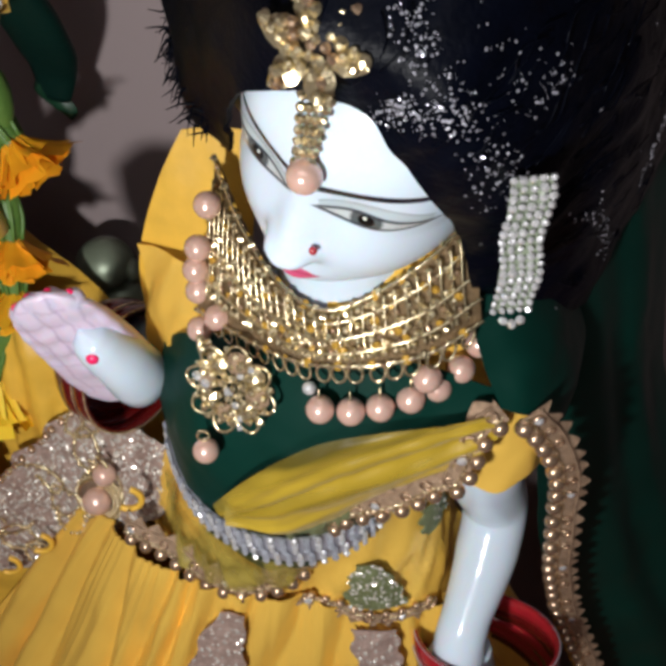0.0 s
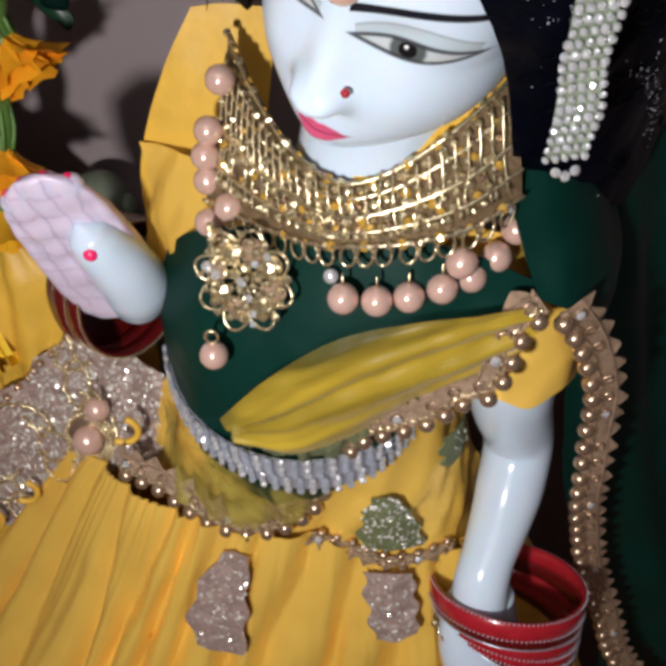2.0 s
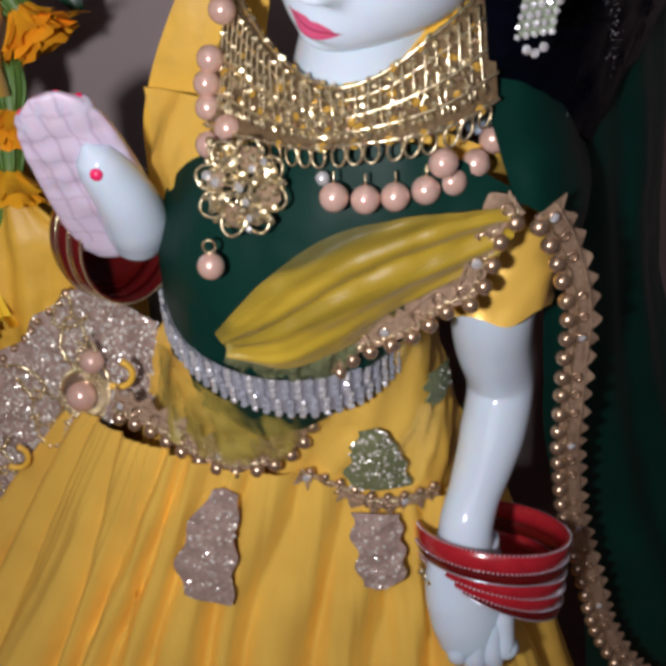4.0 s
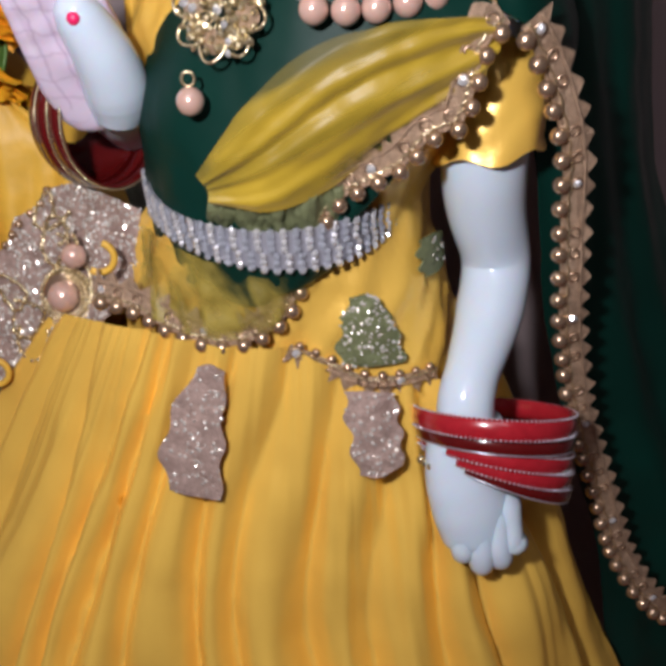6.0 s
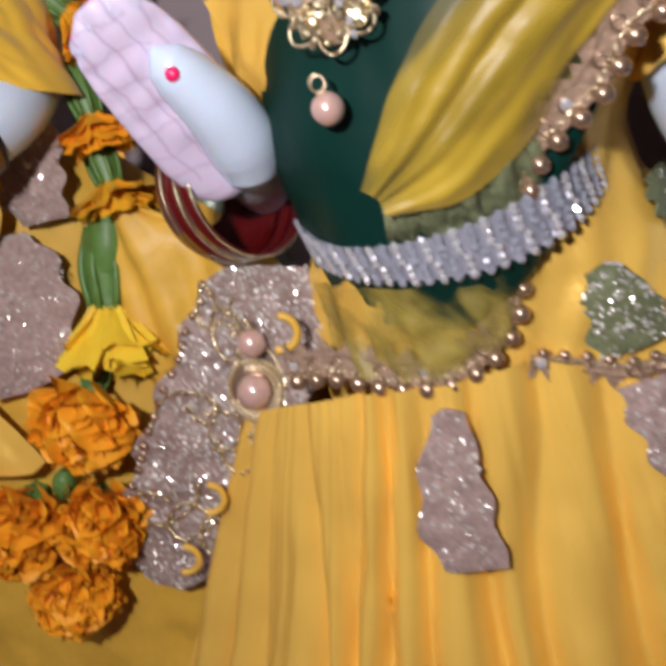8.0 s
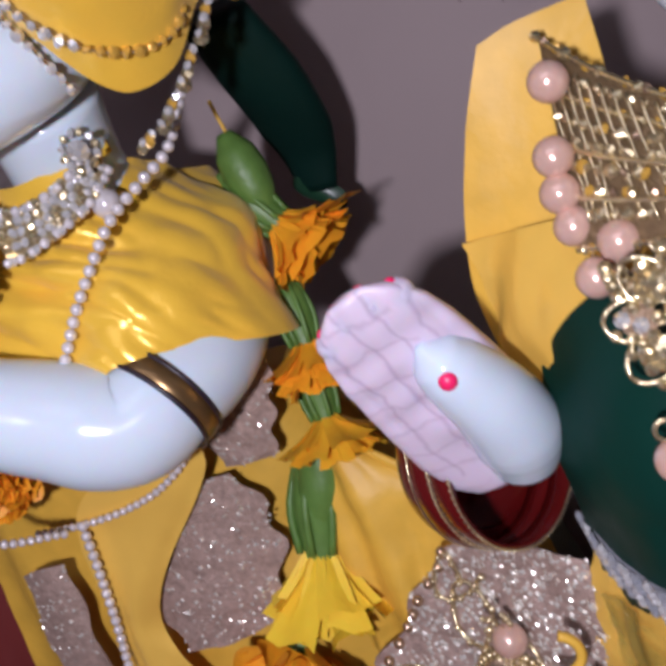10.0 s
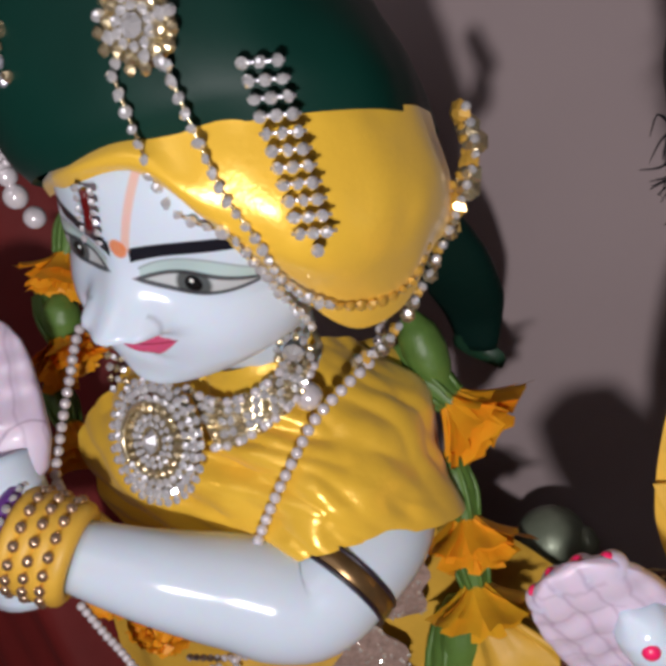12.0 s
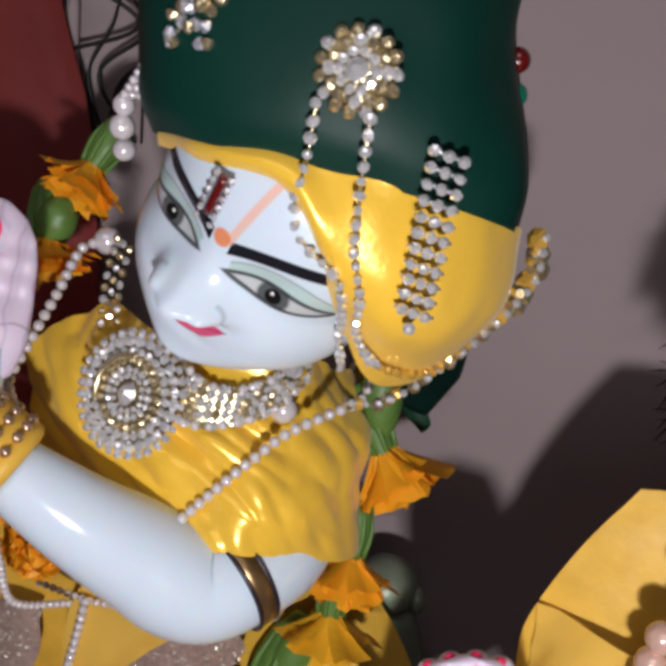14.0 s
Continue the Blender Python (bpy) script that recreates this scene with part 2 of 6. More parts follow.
def smooth_line(points, n):
    """n points along a rounded line through the given ones."""
    p = np.array(points, float)
    if len(p) == 2:
        return p[0] + (p[1] - p[0]) * np.linspace(0, 1, n)[:, None]
    d = np.r_[0, np.cumsum(np.sqrt(np.maximum((np.diff(p, axis=0) ** 2).sum(1), 1e-12)))]
    m = np.zeros_like(p)
    m[1:-1] = (p[2:] - p[:-2]) / (d[2:] - d[:-2])[:, None]
    m[0], m[-1] = (p[1] - p[0]) / (d[1] - d[0]), (p[-1] - p[-2]) / (d[-1] - d[-2])
    s = np.linspace(0, d[-1], n)
    k = np.clip(np.searchsorted(d, s, side="right") - 1, 0, len(p) - 2)
    h = (d[k + 1] - d[k])[:, None]
    t = ((s - d[k])[:, None]) / h
    return (2 * t**3 - 3 * t**2 + 1) * p[k] + (t**3 - 2 * t**2 + t) * h * m[k] + (-2 * t**3 + 3 * t**2) * p[k + 1] + (t**3 - t**2) * h * m[k + 1]


class Shape:
    """Vertices and faces gathered for one mesh."""

    def __init__(self):
        self.v, self.f, self.m, self.uv = [], [], [], {}

    def add(self, verts, faces, slot=0, uvs=None):
        k = len(self.v)
        self.v += [tuple(p) for p in verts]
        self.f += [tuple(i + k for i in f) for f in faces]
        self.m += [slot] * len(faces)
        if uvs is not None:
            for i, q in enumerate(uvs):
                self.uv[i + k] = tuple(q)
        return self

    def grid(self, g, slot=0, closed=False, uvs=None, flip=False):
        nv, nu = g.shape[:2]
        f = []
        for a in range(nv - 1):
            for b in range(nu if closed else nu - 1):
                q = (a * nu + b, a * nu + (b + 1) % nu, (a + 1) * nu + (b + 1) % nu, (a + 1) * nu + b)
                f.append(q[::-1] if flip else q)
        return self.add(g.reshape(-1, 3), f, slot, None if uvs is None else uvs.reshape(-1, 2))

    def sheet(self, g, thick=0.0006, slot=0):
        """A cloth of that thickness from a grid."""
        n = normals(g)
        self.grid(g + n * thick / 2, slot)
        self.grid(g - n * thick / 2, slot, flip=True)
        edge = np.concatenate([g[0, :-1], g[:-1, -1], g[-1, :0:-1], g[:0:-1, 0]])
        ne = np.concatenate([n[0, :-1], n[:-1, -1], n[-1, :0:-1], n[:0:-1, 0]])
        return self.grid(np.stack([edge - ne * thick / 2, edge + ne * thick / 2]), slot, closed=True)

    def tube(self, points, radii, seg=12, n=None, slot=0, flat=1.0):
        p = smooth_line(points, n or len(points) * 4)
        r = np.interp(np.linspace(0, 1, len(p)), np.linspace(0, 1, len(radii)), radii) if np.ndim(radii) else np.full(len(p), radii)
        t = np.gradient(p, axis=0)
        t /= np.linalg.norm(t, axis=1)[:, None]
        a = np.cross(t[0], (0.3, 0.2, 0.93))
        rings = []
        for i in range(len(p)):
            a = a - t[i] * (a @ t[i])
            a /= np.linalg.norm(a)
            b = np.cross(t[i], a)
            th = np.linspace(0, 2 * np.pi, seg, endpoint=False)[:, None]
            rings.append(p[i] + r[i] * (np.cos(th) * a + np.sin(th) * b * flat))
        g = np.array(rings)
        self.grid(g, slot, closed=True)
        k = len(self.v) - len(p) * seg
        self.f += [tuple(range(k + seg - 1, k - 1, -1)), tuple(range(k + (len(p) - 1) * seg, k + len(p) * seg))]
        self.m += [slot, slot]
        return self

    def ball(self, c, r, seg=14, rings=9, slot=0, axes=None):
        th, ph = np.linspace(0, 2 * np.pi, seg, endpoint=False), np.linspace(0.02, np.pi - 0.02, rings)
        g = np.stack([np.sin(ph)[:, None] * np.cos(th), np.sin(ph)[:, None] * np.sin(th), np.cos(ph)[:, None] * np.ones(seg)], -1) * np.array(r)
        if axes is not None:
            g = g @ np.array(axes)
        return self.grid(g + np.array(c), slot, closed=True, flip=True)

    def gem(self, c, r, normal, slot=0, tall=0.6, seg=8, spin=0.0):
        n = np.array(normal, float) / np.linalg.norm(normal)
        a = np.cross(n, (0.31, 0.2, 0.9))
        a /= np.linalg.norm(a)
        b = np.cross(n, a)
        th = np.linspace(0, 2 * np.pi, seg, endpoint=False)[:, None] + spin
        ring = np.cos(th) * a + np.sin(th) * b
        g = np.stack([c + ring * r * 0.8 - n * r * 0.3, c + ring * r, c + ring * r * 0.36 + n * r * tall])
        k = len(self.v)
        self.grid(g, slot, closed=True)
        self.f.append(tuple(range(k + 2 * seg, k + 3 * seg)))
        self.m.append(slot)
        return self

    def mesh(self, name, mats, smooth=True):
        me = bpy.data.meshes.new(name)
        me.from_pydata(self.v, [], self.f)
        for m in mats if isinstance(mats, (list, tuple)) else [mats]:
            me.materials.append(m)
        me.polygons.foreach_set("material_index", self.m)
        if smooth:
            me.polygons.foreach_set("use_smooth", [True] * len(me.polygons))
        if self.uv:
            lay = me.uv_layers.new(name="UVMap")
            for lp in me.loops:
                lay.data[lp.index].uv = self.uv.get(lp.vertex_index, (0.5, 0.5))
        me.update()
        return me


def normals(g):
    n = np.cross(np.gradient(g, axis=0), np.gradient(g, axis=1))
    return n / np.maximum(np.linalg.norm(n, axis=2), 1e-12)[..., None]


def surface(rows, nv, nu):
    """A grid through rows of control points."""
    lines = np.array([smooth_line(r, nu) for r in rows])
    return np.stack([smooth_line(lines[:, i], nv) for i in range(nu)], 1)


def folds(g, amount, count, seed=0, fade=0.25, wander=0.8, along=0.0):
    """Folds that run from row to row: pushes the grid out and in, more towards the last row."""
    rnd = np.random.RandomState(seed)
    nv, nu = g.shape[:2]
    u, v = np.meshgrid(np.linspace(0, 1, nu), np.linspace(0, 1, nv))
    h = np.zeros_like(u)
    for k in range(5):
        f = count * (0.55 + 0.35 * k)
        h += np.sin(2 * np.pi * (f * (u + along * v) + wander * 0.25 * np.sin(3.1 * v + k) + rnd.rand())) / (1 + 0.8 * k)
    return g - normals(g) * (h * amount * 0.5 * (fade + (1 - fade) * v))[..., None]


def pleats(g, amount, count, seed=0, fade=0.3):
    """Pleats of uneven width and depth with rounded crests, gathered at the first row."""
    nv, nu = g.shape[:2]
    h = np.zeros((nv, nu))
    for a in range(nv):
        for b in range(nu):
            u, v = b / (nu - 1), a / (nv - 1)
            q = u * count + 1.1 * noise.noise(Vector((u * 5 + seed, v * 2.0, 0))) + 0.40 * noise.noise(Vector((u * 14, v * 3.2, seed)))
            k = math.floor(q)
            f = q - k
            deep = 0.35 + 0.65 * (0.5 + 0.5 * noise.noise(Vector((k * 3.7 + seed, v * 2.5, 1.3))))
            h[a, b] = (math.sin(math.pi * f) ** 1.15 - 0.5) * deep * (fade + (1 - fade) * min(1, v * 2.4)) + 0.8 * noise.noise(Vector((u * 7, v * 2.6, 5 + seed))) * min(1, v * 2.4) + 0.16 * (1 - abs(noise.noise(Vector((u * 60, v * 2.2, 9 + seed))))) * max(0.15, 1 - v * 1.6)
    return g + normals(g) * (h * amount)[..., None]


def creases(g, amount, count, seed=0, slant=0.0, length=1.4):
    """Sharp-edged satin wrinkles that run from row to row, of uneven depth."""
    n, nv, nu = normals(g), *g.shape[:2]
    out = g.copy()
    for a in range(nv):
        for b in range(nu):
            u, v = b / (nu - 1), a / (nv - 1)
            q = (u + slant * v) * count
            h = 1 - 2.2 * abs(noise.noise(Vector((q, v * length, seed)))) + 0.5 * (1 - 2.2 * abs(noise.noise(Vector((q * 2.3, v * length * 1.7, seed + 5)))))
            out[a, b] += n[a, b] * amount * h * (0.45 + 0.55 * noise.noise(Vector((u * 3, v * 3, seed + 9))))
    return out


def rough_cloth(g, amount, scale, seed=0):
    n = normals(g)
    out = g.copy()
    for a in range(g.shape[0]):
        for b in range(g.shape[1]):
            p = Vector(g[a, b] * scale) + Vector((seed * 7.1, 0, 0))
            out[a, b] += n[a, b] * amount * (noise.noise(p) + 0.5 * noise.noise(p * 2.3))
    return out


def thing(name, label, category, group="", at=(0, 0, 0)):
    ob = tagged(new(name), label, category, group)
    ob.location = at
    return ob


def part(name, shape, material, parent, label="", smooth=True, kind=""):
    ob = new(name, shape.mesh(name, material, smooth))
    if parent is not None:
        ob.parent = parent
        ob.matrix_parent_inverse = Matrix.Translation(-parent.location)
    return tagged(ob, label, kind=kind)


def solo(name, shape, material, label, category, group="", smooth=True, kind=""):
    return tagged(new(name, shape.mesh(name, material, smooth)), label, category, group, kind)


SHARED = {}


def bead(parent, c, r, material, name="bead", squash=1.0):
    """One bead as an object of its own on a shared mesh."""
    key = (material.name, name)
    if key not in SHARED:
        SHARED[key] = Shape().ball((0, 0, 0), (1, 1, 1), 16, 11).mesh(name, material)
    ob = new(name, SHARED[key])
    ob.parent = parent
    ob.matrix_parent_inverse = Matrix.Translation(-parent.location)
    ob.location, ob.scale = c, (r, r, r * squash)
    return ob


def stone(parent, c, r, normal, material, name="rhinestone", tall=0.6):
    key = (material.name, name, tall)
    if key not in SHARED:
        SHARED[key] = Shape().gem(V(0, 0, 0), 1.0, (0, 0, 1), 0, tall).mesh(name, material, False)
    ob = new(name, SHARED[key])
    ob.parent = parent
    ob.matrix_parent_inverse = Matrix.Translation(-parent.location)
    q = Vector(normal).to_track_quat("Z", "Y").to_matrix().to_4x4()
    ob.matrix_basis = Matrix.Translation(c) @ q @ pose(0, 0, 0, random.uniform(-26, 26), random.uniform(-26, 26), random.uniform(0, 360)) @ Matrix.Diagonal((r, r, r, 1))
    return ob


def scatter_glitter(g, count, size, seed, lift=0.0006):
    """Small sequins over a grid, tilted at random."""
    rnd = np.random.RandomState(seed)
    s, n = Shape(), normals(g)
    for _ in range(count):
        a, b = rnd.randint(0, g.shape[0] - 1), rnd.randint(0, g.shape[1] - 1)
        t = rnd.rand(2)
        c = g[a, b] + (g[a + 1, b] - g[a, b]) * t[0] + (g[a, b + 1] - g[a, b]) * t[1]
        s.gem(c + n[a, b] * lift, size * (0.5 + rnd.rand()), n[a, b] + rnd.randn(3) * 0.45, 0, 0.4, 5, rnd.rand() * 6)
    return s


# ---------- the room ----------
def slab(name, lo, hi, material, label, category):
    (x0, y0, z0), (x1, y1, z1) = lo, hi
    v = [(x, y, z) for z in (z0, z1) for y in (y0, y1) for x in (x0, x1)]
    f = [(0, 2, 3, 1), (4, 5, 7, 6), (0, 1, 5, 4), (1, 3, 7, 5), (3, 2, 6, 7), (2, 0, 4, 6)]
    return solo(name, Shape().add(v, f), material, label, category, smooth=False, kind="structure")


slab("wall_north", (-1.3, 0.345, -0.9), (1.3, 0.42, 1.8), WALL, "mauve grey painted plaster wall behind the altar", "wall")
slab("wall_south", (-1.3, -1.6, -0.9), (1.3, -1.52, 1.8), WALL, "plain mauve plaster wall", "wall")
slab("wall_west", (-1.38, -1.6, -0.9), (-1.3, 0.42, 1.8), WALL, "plain mauve plaster wall", "wall")
slab("wall_east", (1.3, -1.6, -0.9), (1.38, 0.42, 1.8), WALL, "plain mauve plaster wall", "wall")
slab("ceiling", (-1.38, -1.6, 1.8), (1.38, 0.42, 1.86), WALL, "plain plaster ceiling", "ceiling")
slab("floor", (-1.38, -1.6, -0.96), (1.38, 0.42, -0.9), FLOOR, "plain dull red floor", "floor")
slab("altar_platform", (-0.6, 0.02, -0.9), (0.6, 0.345, 0.0), FLOOR, "altar platform covered in dull red cloth", "platform")

# red cloth and cable tangle behind the flute player
g = surface([[(-0.40, 0.325, 0.80), (-0.30, 0.322, 0.80), (-0.262, 0.33, 0.80)], [(-0.40, 0.320, 0.68), (-0.30, 0.315, 0.68), (-0.250, 0.328, 0.68)],
             [(-0.40, 0.315, 0.62), (-0.30, 0.30, 0.62), (-0.232, 0.32, 0.62)], [(-0.40, 0.31, 0.40), (-0.30, 0.29, 0.40), (-0.225, 0.31, 0.40)],
             [(-0.40, 0.30, 0.002), (-0.30, 0.28, 0.002), (-0.22, 0.30, 0.002)]], 40, 40)
solo("red_curtain", Shape().sheet(folds(g, 0.012, 4, 3), 0.001), RED_CLOTH, "dark red cloth hanging against the wall", "curtain")
wires = thing("cable_tangle", "loose tangle of thin black cables on the wall", "cables", at=(-0.24, 0.33, 0.66))
rnd = random.Random(4)
for i in range(11):
    x = -0.262 + 0.0055 * i
    pts = [(x, 0.338, 0.74), (x + rnd.uniform(-0.02, 0.02), 0.330 - 0.001 * i, 0.69), (x + rnd.uniform(-0.03, 0.03), 0.331, 0.665), (x + rnd.uniform(-0.02, 0.03), 0.334, 0.645), (x + rnd.uniform(-0.03, 0.02), 0.338, 0.62)]
    part("cable", Shape().tube(pts, rnd.choice((0.0006, 0.0009, 0.0013)), 6, 40), BLACK, wires)
part("cable_sleeve", Shape().tube([(-0.246, 0.334, 0.68), (-0.247, 0.334, 0.64)], 0.0025, 10, 4), WALL, wires, "pale grey plastic sleeve")
tray = thing("wire_basket", "black wire basket on the wall", "basket", at=(-0.262, 0.325, 0.62))
for i in range(7):
    part("wire", Shape().tube([(-0.285, 0.322, 0.612 + 0.006 * i), (-0.246, 0.326, 0.612 + 0.006 * i)], 0.0009, 6, 4), BLACK, tray)
for i in range(6):
    part("wire", Shape().tube([(-0.283 + 0.007 * i, 0.324, 0.61), (-0.283 + 0.007 * i, 0.324, 0.652)], 0.0009, 6, 4), BLACK, tray)

# small dark figurine between the two statues
s = Shape()
s.tube([(-0.095, 0.3190, 0.350), (-0.096, 0.3160, 0.410), (-0.100, 0.3140, 0.442)], [0.022, 0.018, 0.012], 18, 16)
s.ball((-0.101, 0.3090, 0.456), (0.0135, 0.014, 0.012), 22, 14)
s.ball((-0.112, 0.3040, 0.448), (0.010, 0.009, 0.008), 16, 10)
s.ball((-0.088, 0.3060, 0.453), (0.004, 0.006, 0.006), 12, 8)
s.ball((-0.110, 0.2965, 0.452), (0.0035, 0.0025, 0.0035), 10, 8, slot=1)
solo("figurine", s, [GREY_METAL, BLACK], "small dark grey-green metal figurine behind the statues", "figurine")


# ---------- statues ----------
HEAD_RINGS = [(0.040, 0.004, 0.004, 0.010), (0.036, 0.014, 0.012, 0.016), (0.028, 0.0235, 0.022, 0.024), (0.018, 0.029, 0.0275, 0.030), (0.006, 0.0305, 0.0295, 0.033),
              (-0.006, 0.030, 0.0295, 0.033), (-0.016, 0.0283, 0.030, 0.031), (-0.024, 0.0250, 0.0303, 0.027), (-0.031, 0.0205, 0.0303, 0.020), (-0.036, 0.0155, 0.0295, 0.012),
              (-0.0395, 0.0105, 0.0265, 0.004), (-0.0415, 0.004, 0.0215, -0.008)]


def head(s, c, x_axis, up_axis, lip_z, slot, nose_z=-0.0195, nose_h=0.0088, chin=1.0, broad=1.0, jaw=1.0):
    """A carved head with nose, sockets, lips and chin, in the axes given."""
    x_axis, up_axis = np.array(x_axis) / np.linalg.norm(x_axis), np.array(up_axis)
    up_axis = up_axis - x_axis * (up_axis @ x_axis)
    up_axis /= np.linalg.norm(up_axis)
    ahead = np.cross(x_axis, up_axis)
    rings = smooth_line(HEAD_RINGS, 110)
    th = np.linspace(0, 2 * np.pi, 160, endpoint=False)
    th = th - 0.28 * np.sin(2 * th + np.pi) * 0.5
    loc = np.zeros((110, 160, 3))
    for i, (z, w, yf, yb) in enumerate(rings):
        sn = np.sin(th)
        w = w * (1 + (jaw - 1) * min(1, max(0, (-0.006 - z) / 0.02)))
        loc[i, :, 0] = w * np.sign(np.cos(th)) * np.abs(np.cos(th)) ** 0.92
        loc[i, :, 1] = np.where(sn > 0, yf * np.abs(sn) ** 0.92, -yb * np.abs(sn))
        loc[i, :, 2] = z
    x, y, z = loc[..., 0], loc[..., 1], loc[..., 2]
    front = np.clip(y / 0.02, 0, 1)
    t = np.clip((0.006 - z) / (0.0055 - nose_z), 0, 1)
    nose = np.where(z > nose_z, t, np.clip(1 - (nose_z - z) / 0.0045, 0, 1)) * (0.0012 + nose_h * t)
    d = nose * np.exp(-(np.abs(x) / (0.0034 + 0.0022 * t) / broad) ** 2.2)
    d += (0.0012 + 0.0018 * broad) * np.exp(-((np.abs(x) - 0.0050 * broad) / 0.0024) ** 2 - ((z - nose_z - 0.0017) / 0.0030) ** 2)
    d += 0.0022 * (broad - 1) * np.exp(-(x / 0.0056) ** 2 - ((z - nose_z - 0.0015) / 0.0045) ** 2)
    d -= 0.0030 * np.exp(-((np.abs(x) - 0.0125) / 0.0075) ** 2 - ((z - 0.0015) / 0.0050) ** 2)
    d += 0.0016 * np.exp(-((np.abs(x) - 0.0155) / 0.0075) ** 2 - ((z - 0.0005) / 0.0032) ** 2)
    d += 0.0010 * np.exp(-(x / 0.0075) ** 2 - ((z - lip_z - 0.0008) / 0.0030) ** 2) + 0.0019 * np.exp(-(x / 0.0050) ** 2 - ((z - lip_z + 0.0022) / 0.0018) ** 2)
    d -= 0.0012 * np.exp(-(x / 0.006) ** 2 - ((z - lip_z + 0.0055) / 0.0015) ** 2)
    d += 0.0014 * np.exp(-(x / 0.007) ** 2 - ((z + 0.0375) / 0.003) ** 2) + 0.0012 * np.exp(-((np.abs(x) - 0.018) / 0.008) ** 2 - ((z + 0.016) / 0.009) ** 2)
    loc[..., 1] += d * front
    uvs = np.stack([x, np.where(y > 0, np.where(z < 0, z * chin, z), 0.3)], -1)
    loc[..., 2] = np.where(z < 0, z * chin, z)
    g = np.array(c) + loc[..., :1] * x_axis + loc[..., 1:2] * ahead + loc[..., 2:] * up_axis
    s.grid(g, slot, closed=True, uvs=uvs)
    return x_axis, up_axis, ahead


def open_hand(s, wrist, tip, side, slot, back_slot=0, thumb=1.0, curl=0.0, rise=1.0, dot_slot=0):
    """A raised flat hand: palm towards the side axis crossed with its length, four finger ridges, a thumb along one edge."""
    wrist, tip, side = np.array(wrist), np.array(tip), np.array(side, float)
    ln = np.linalg.norm(tip - wrist)
    a = (tip - wrist) / ln
    side = side - a * (side @ a)
    side /= np.linalg.norm(side)
    n = np.cross(side, a)
    prof = np.array([(0.0, 0.0085, 0.0060), (0.03, 0.0115, 0.0080), (0.10, 0.0145, 0.0085), (0.28, 0.0165, 0.0080), (0.50, 0.0160, 0.0068), (0.75, 0.0148, 0.0055), (0.88, 0.0132, 0.0045), (0.96, 0.0100, 0.0035), (1.0, 0.0045, 0.0012)])
    vs = np.linspace(0, 1, 64)
    th = np.linspace(0, 2 * np.pi, 96, endpoint=False)
    g, uvs = np.zeros((64, 96, 3)), np.zeros((64, 96, 2))
    for i, v in enumerate(vs):
        w, k = np.interp(v, prof[:, 0], prof[:, 1]), np.interp(v, prof[:, 0], prof[:, 2])
        cx, sx = np.cos(th) * w, np.sin(th)
        d = np.where(sx > 0, np.abs(sx) ** 0.6 * k * 0.62, -np.abs(sx) ** 0.7 * k)
        ridge = np.clip((v - 0.42) / 0.12, 0, 1)
        d += np.where(sx > 0, 0.0008, -0.0010) * ridge * (np.abs(np.cos(cx / 0.0155 * np.pi * 2)) - 0.5) * np.abs(sx) ** 0.5
        d += np.where(sx > 0, 0.0002, 0) * ridge * np.sin(v * 44)
        d += np.where(sx > 0, 1, 0) * 0.0022 * np.exp(-((cx - 0.003) / 0.009) ** 2 - ((v - 0.40) / 0.08) ** 2)
        end = ridge * np.clip((v - 0.86) / 0.14, 0, 1) * 0.0035 * (1 - (cx / 0.0155) ** 2)
        g[i] = wrist + a * (v * ln) + (a * end[:, None]) + side * cx[:, None] + n * (d + curl * v * v)[:, None]
        uvs[i, :, 0], uvs[i, :, 1] = cx, np.where(sx > 0.05, v * ln, -0.05)
    s.grid(g, slot, closed=True, uvs=uvs)
    k = len(s.v) - 96
    s.f.append(tuple(range(k, k + 96)))
    s.m.append(slot)
    ball = [(0.02, 0.0030, 0.0000), (0.12, 0.0055, 0.0010), (0.24, 0.0075, 0.0030), (0.40, 0.0080, 0.0050), (0.55, 0.0070, 0.0060), (0.66, 0.0060, 0.0066), (0.74, 0.0052, 0.0066), (0.765, 0.0050, 0.0066)]
    at_thumb = [wrist + a * ln * f + side * w * thumb + n * d * rise for f, w, d in ball]
    s.tube(at_thumb, [0.0085, 0.0098, 0.0106, 0.0108, 0.0105, 0.0101, 0.0096, 0.0090, 0.0084, 0.0076, 0.0060, 0.0010], 28, 60, slot=back_slot)
    if dot_slot:
        for w, f in ((-0.0088, 0.930), (-0.0032, 0.975), (0.0030, 0.975), (0.0086, 0.930)):
            tip_c = wrist + a * ln * f + side * w + n * (curl - 0.0020)
            s.ball(tip_c, (0.0036, 0.0036, 0.0036), 16, 10, slot=slot)
            s.ball(tip_c + a * 0.0026 - n * 0.0002, (0.0017, 0.0017, 0.0017), 12, 8, slot=dot_slot)
        s.ball(wrist + a * ln * 0.655 + side * 0.0060 * thumb + n * 0.0130 * rise, (0.0021, 0.0016, 0.0021), 16, 10, slot=dot_slot)
    return a, side, n


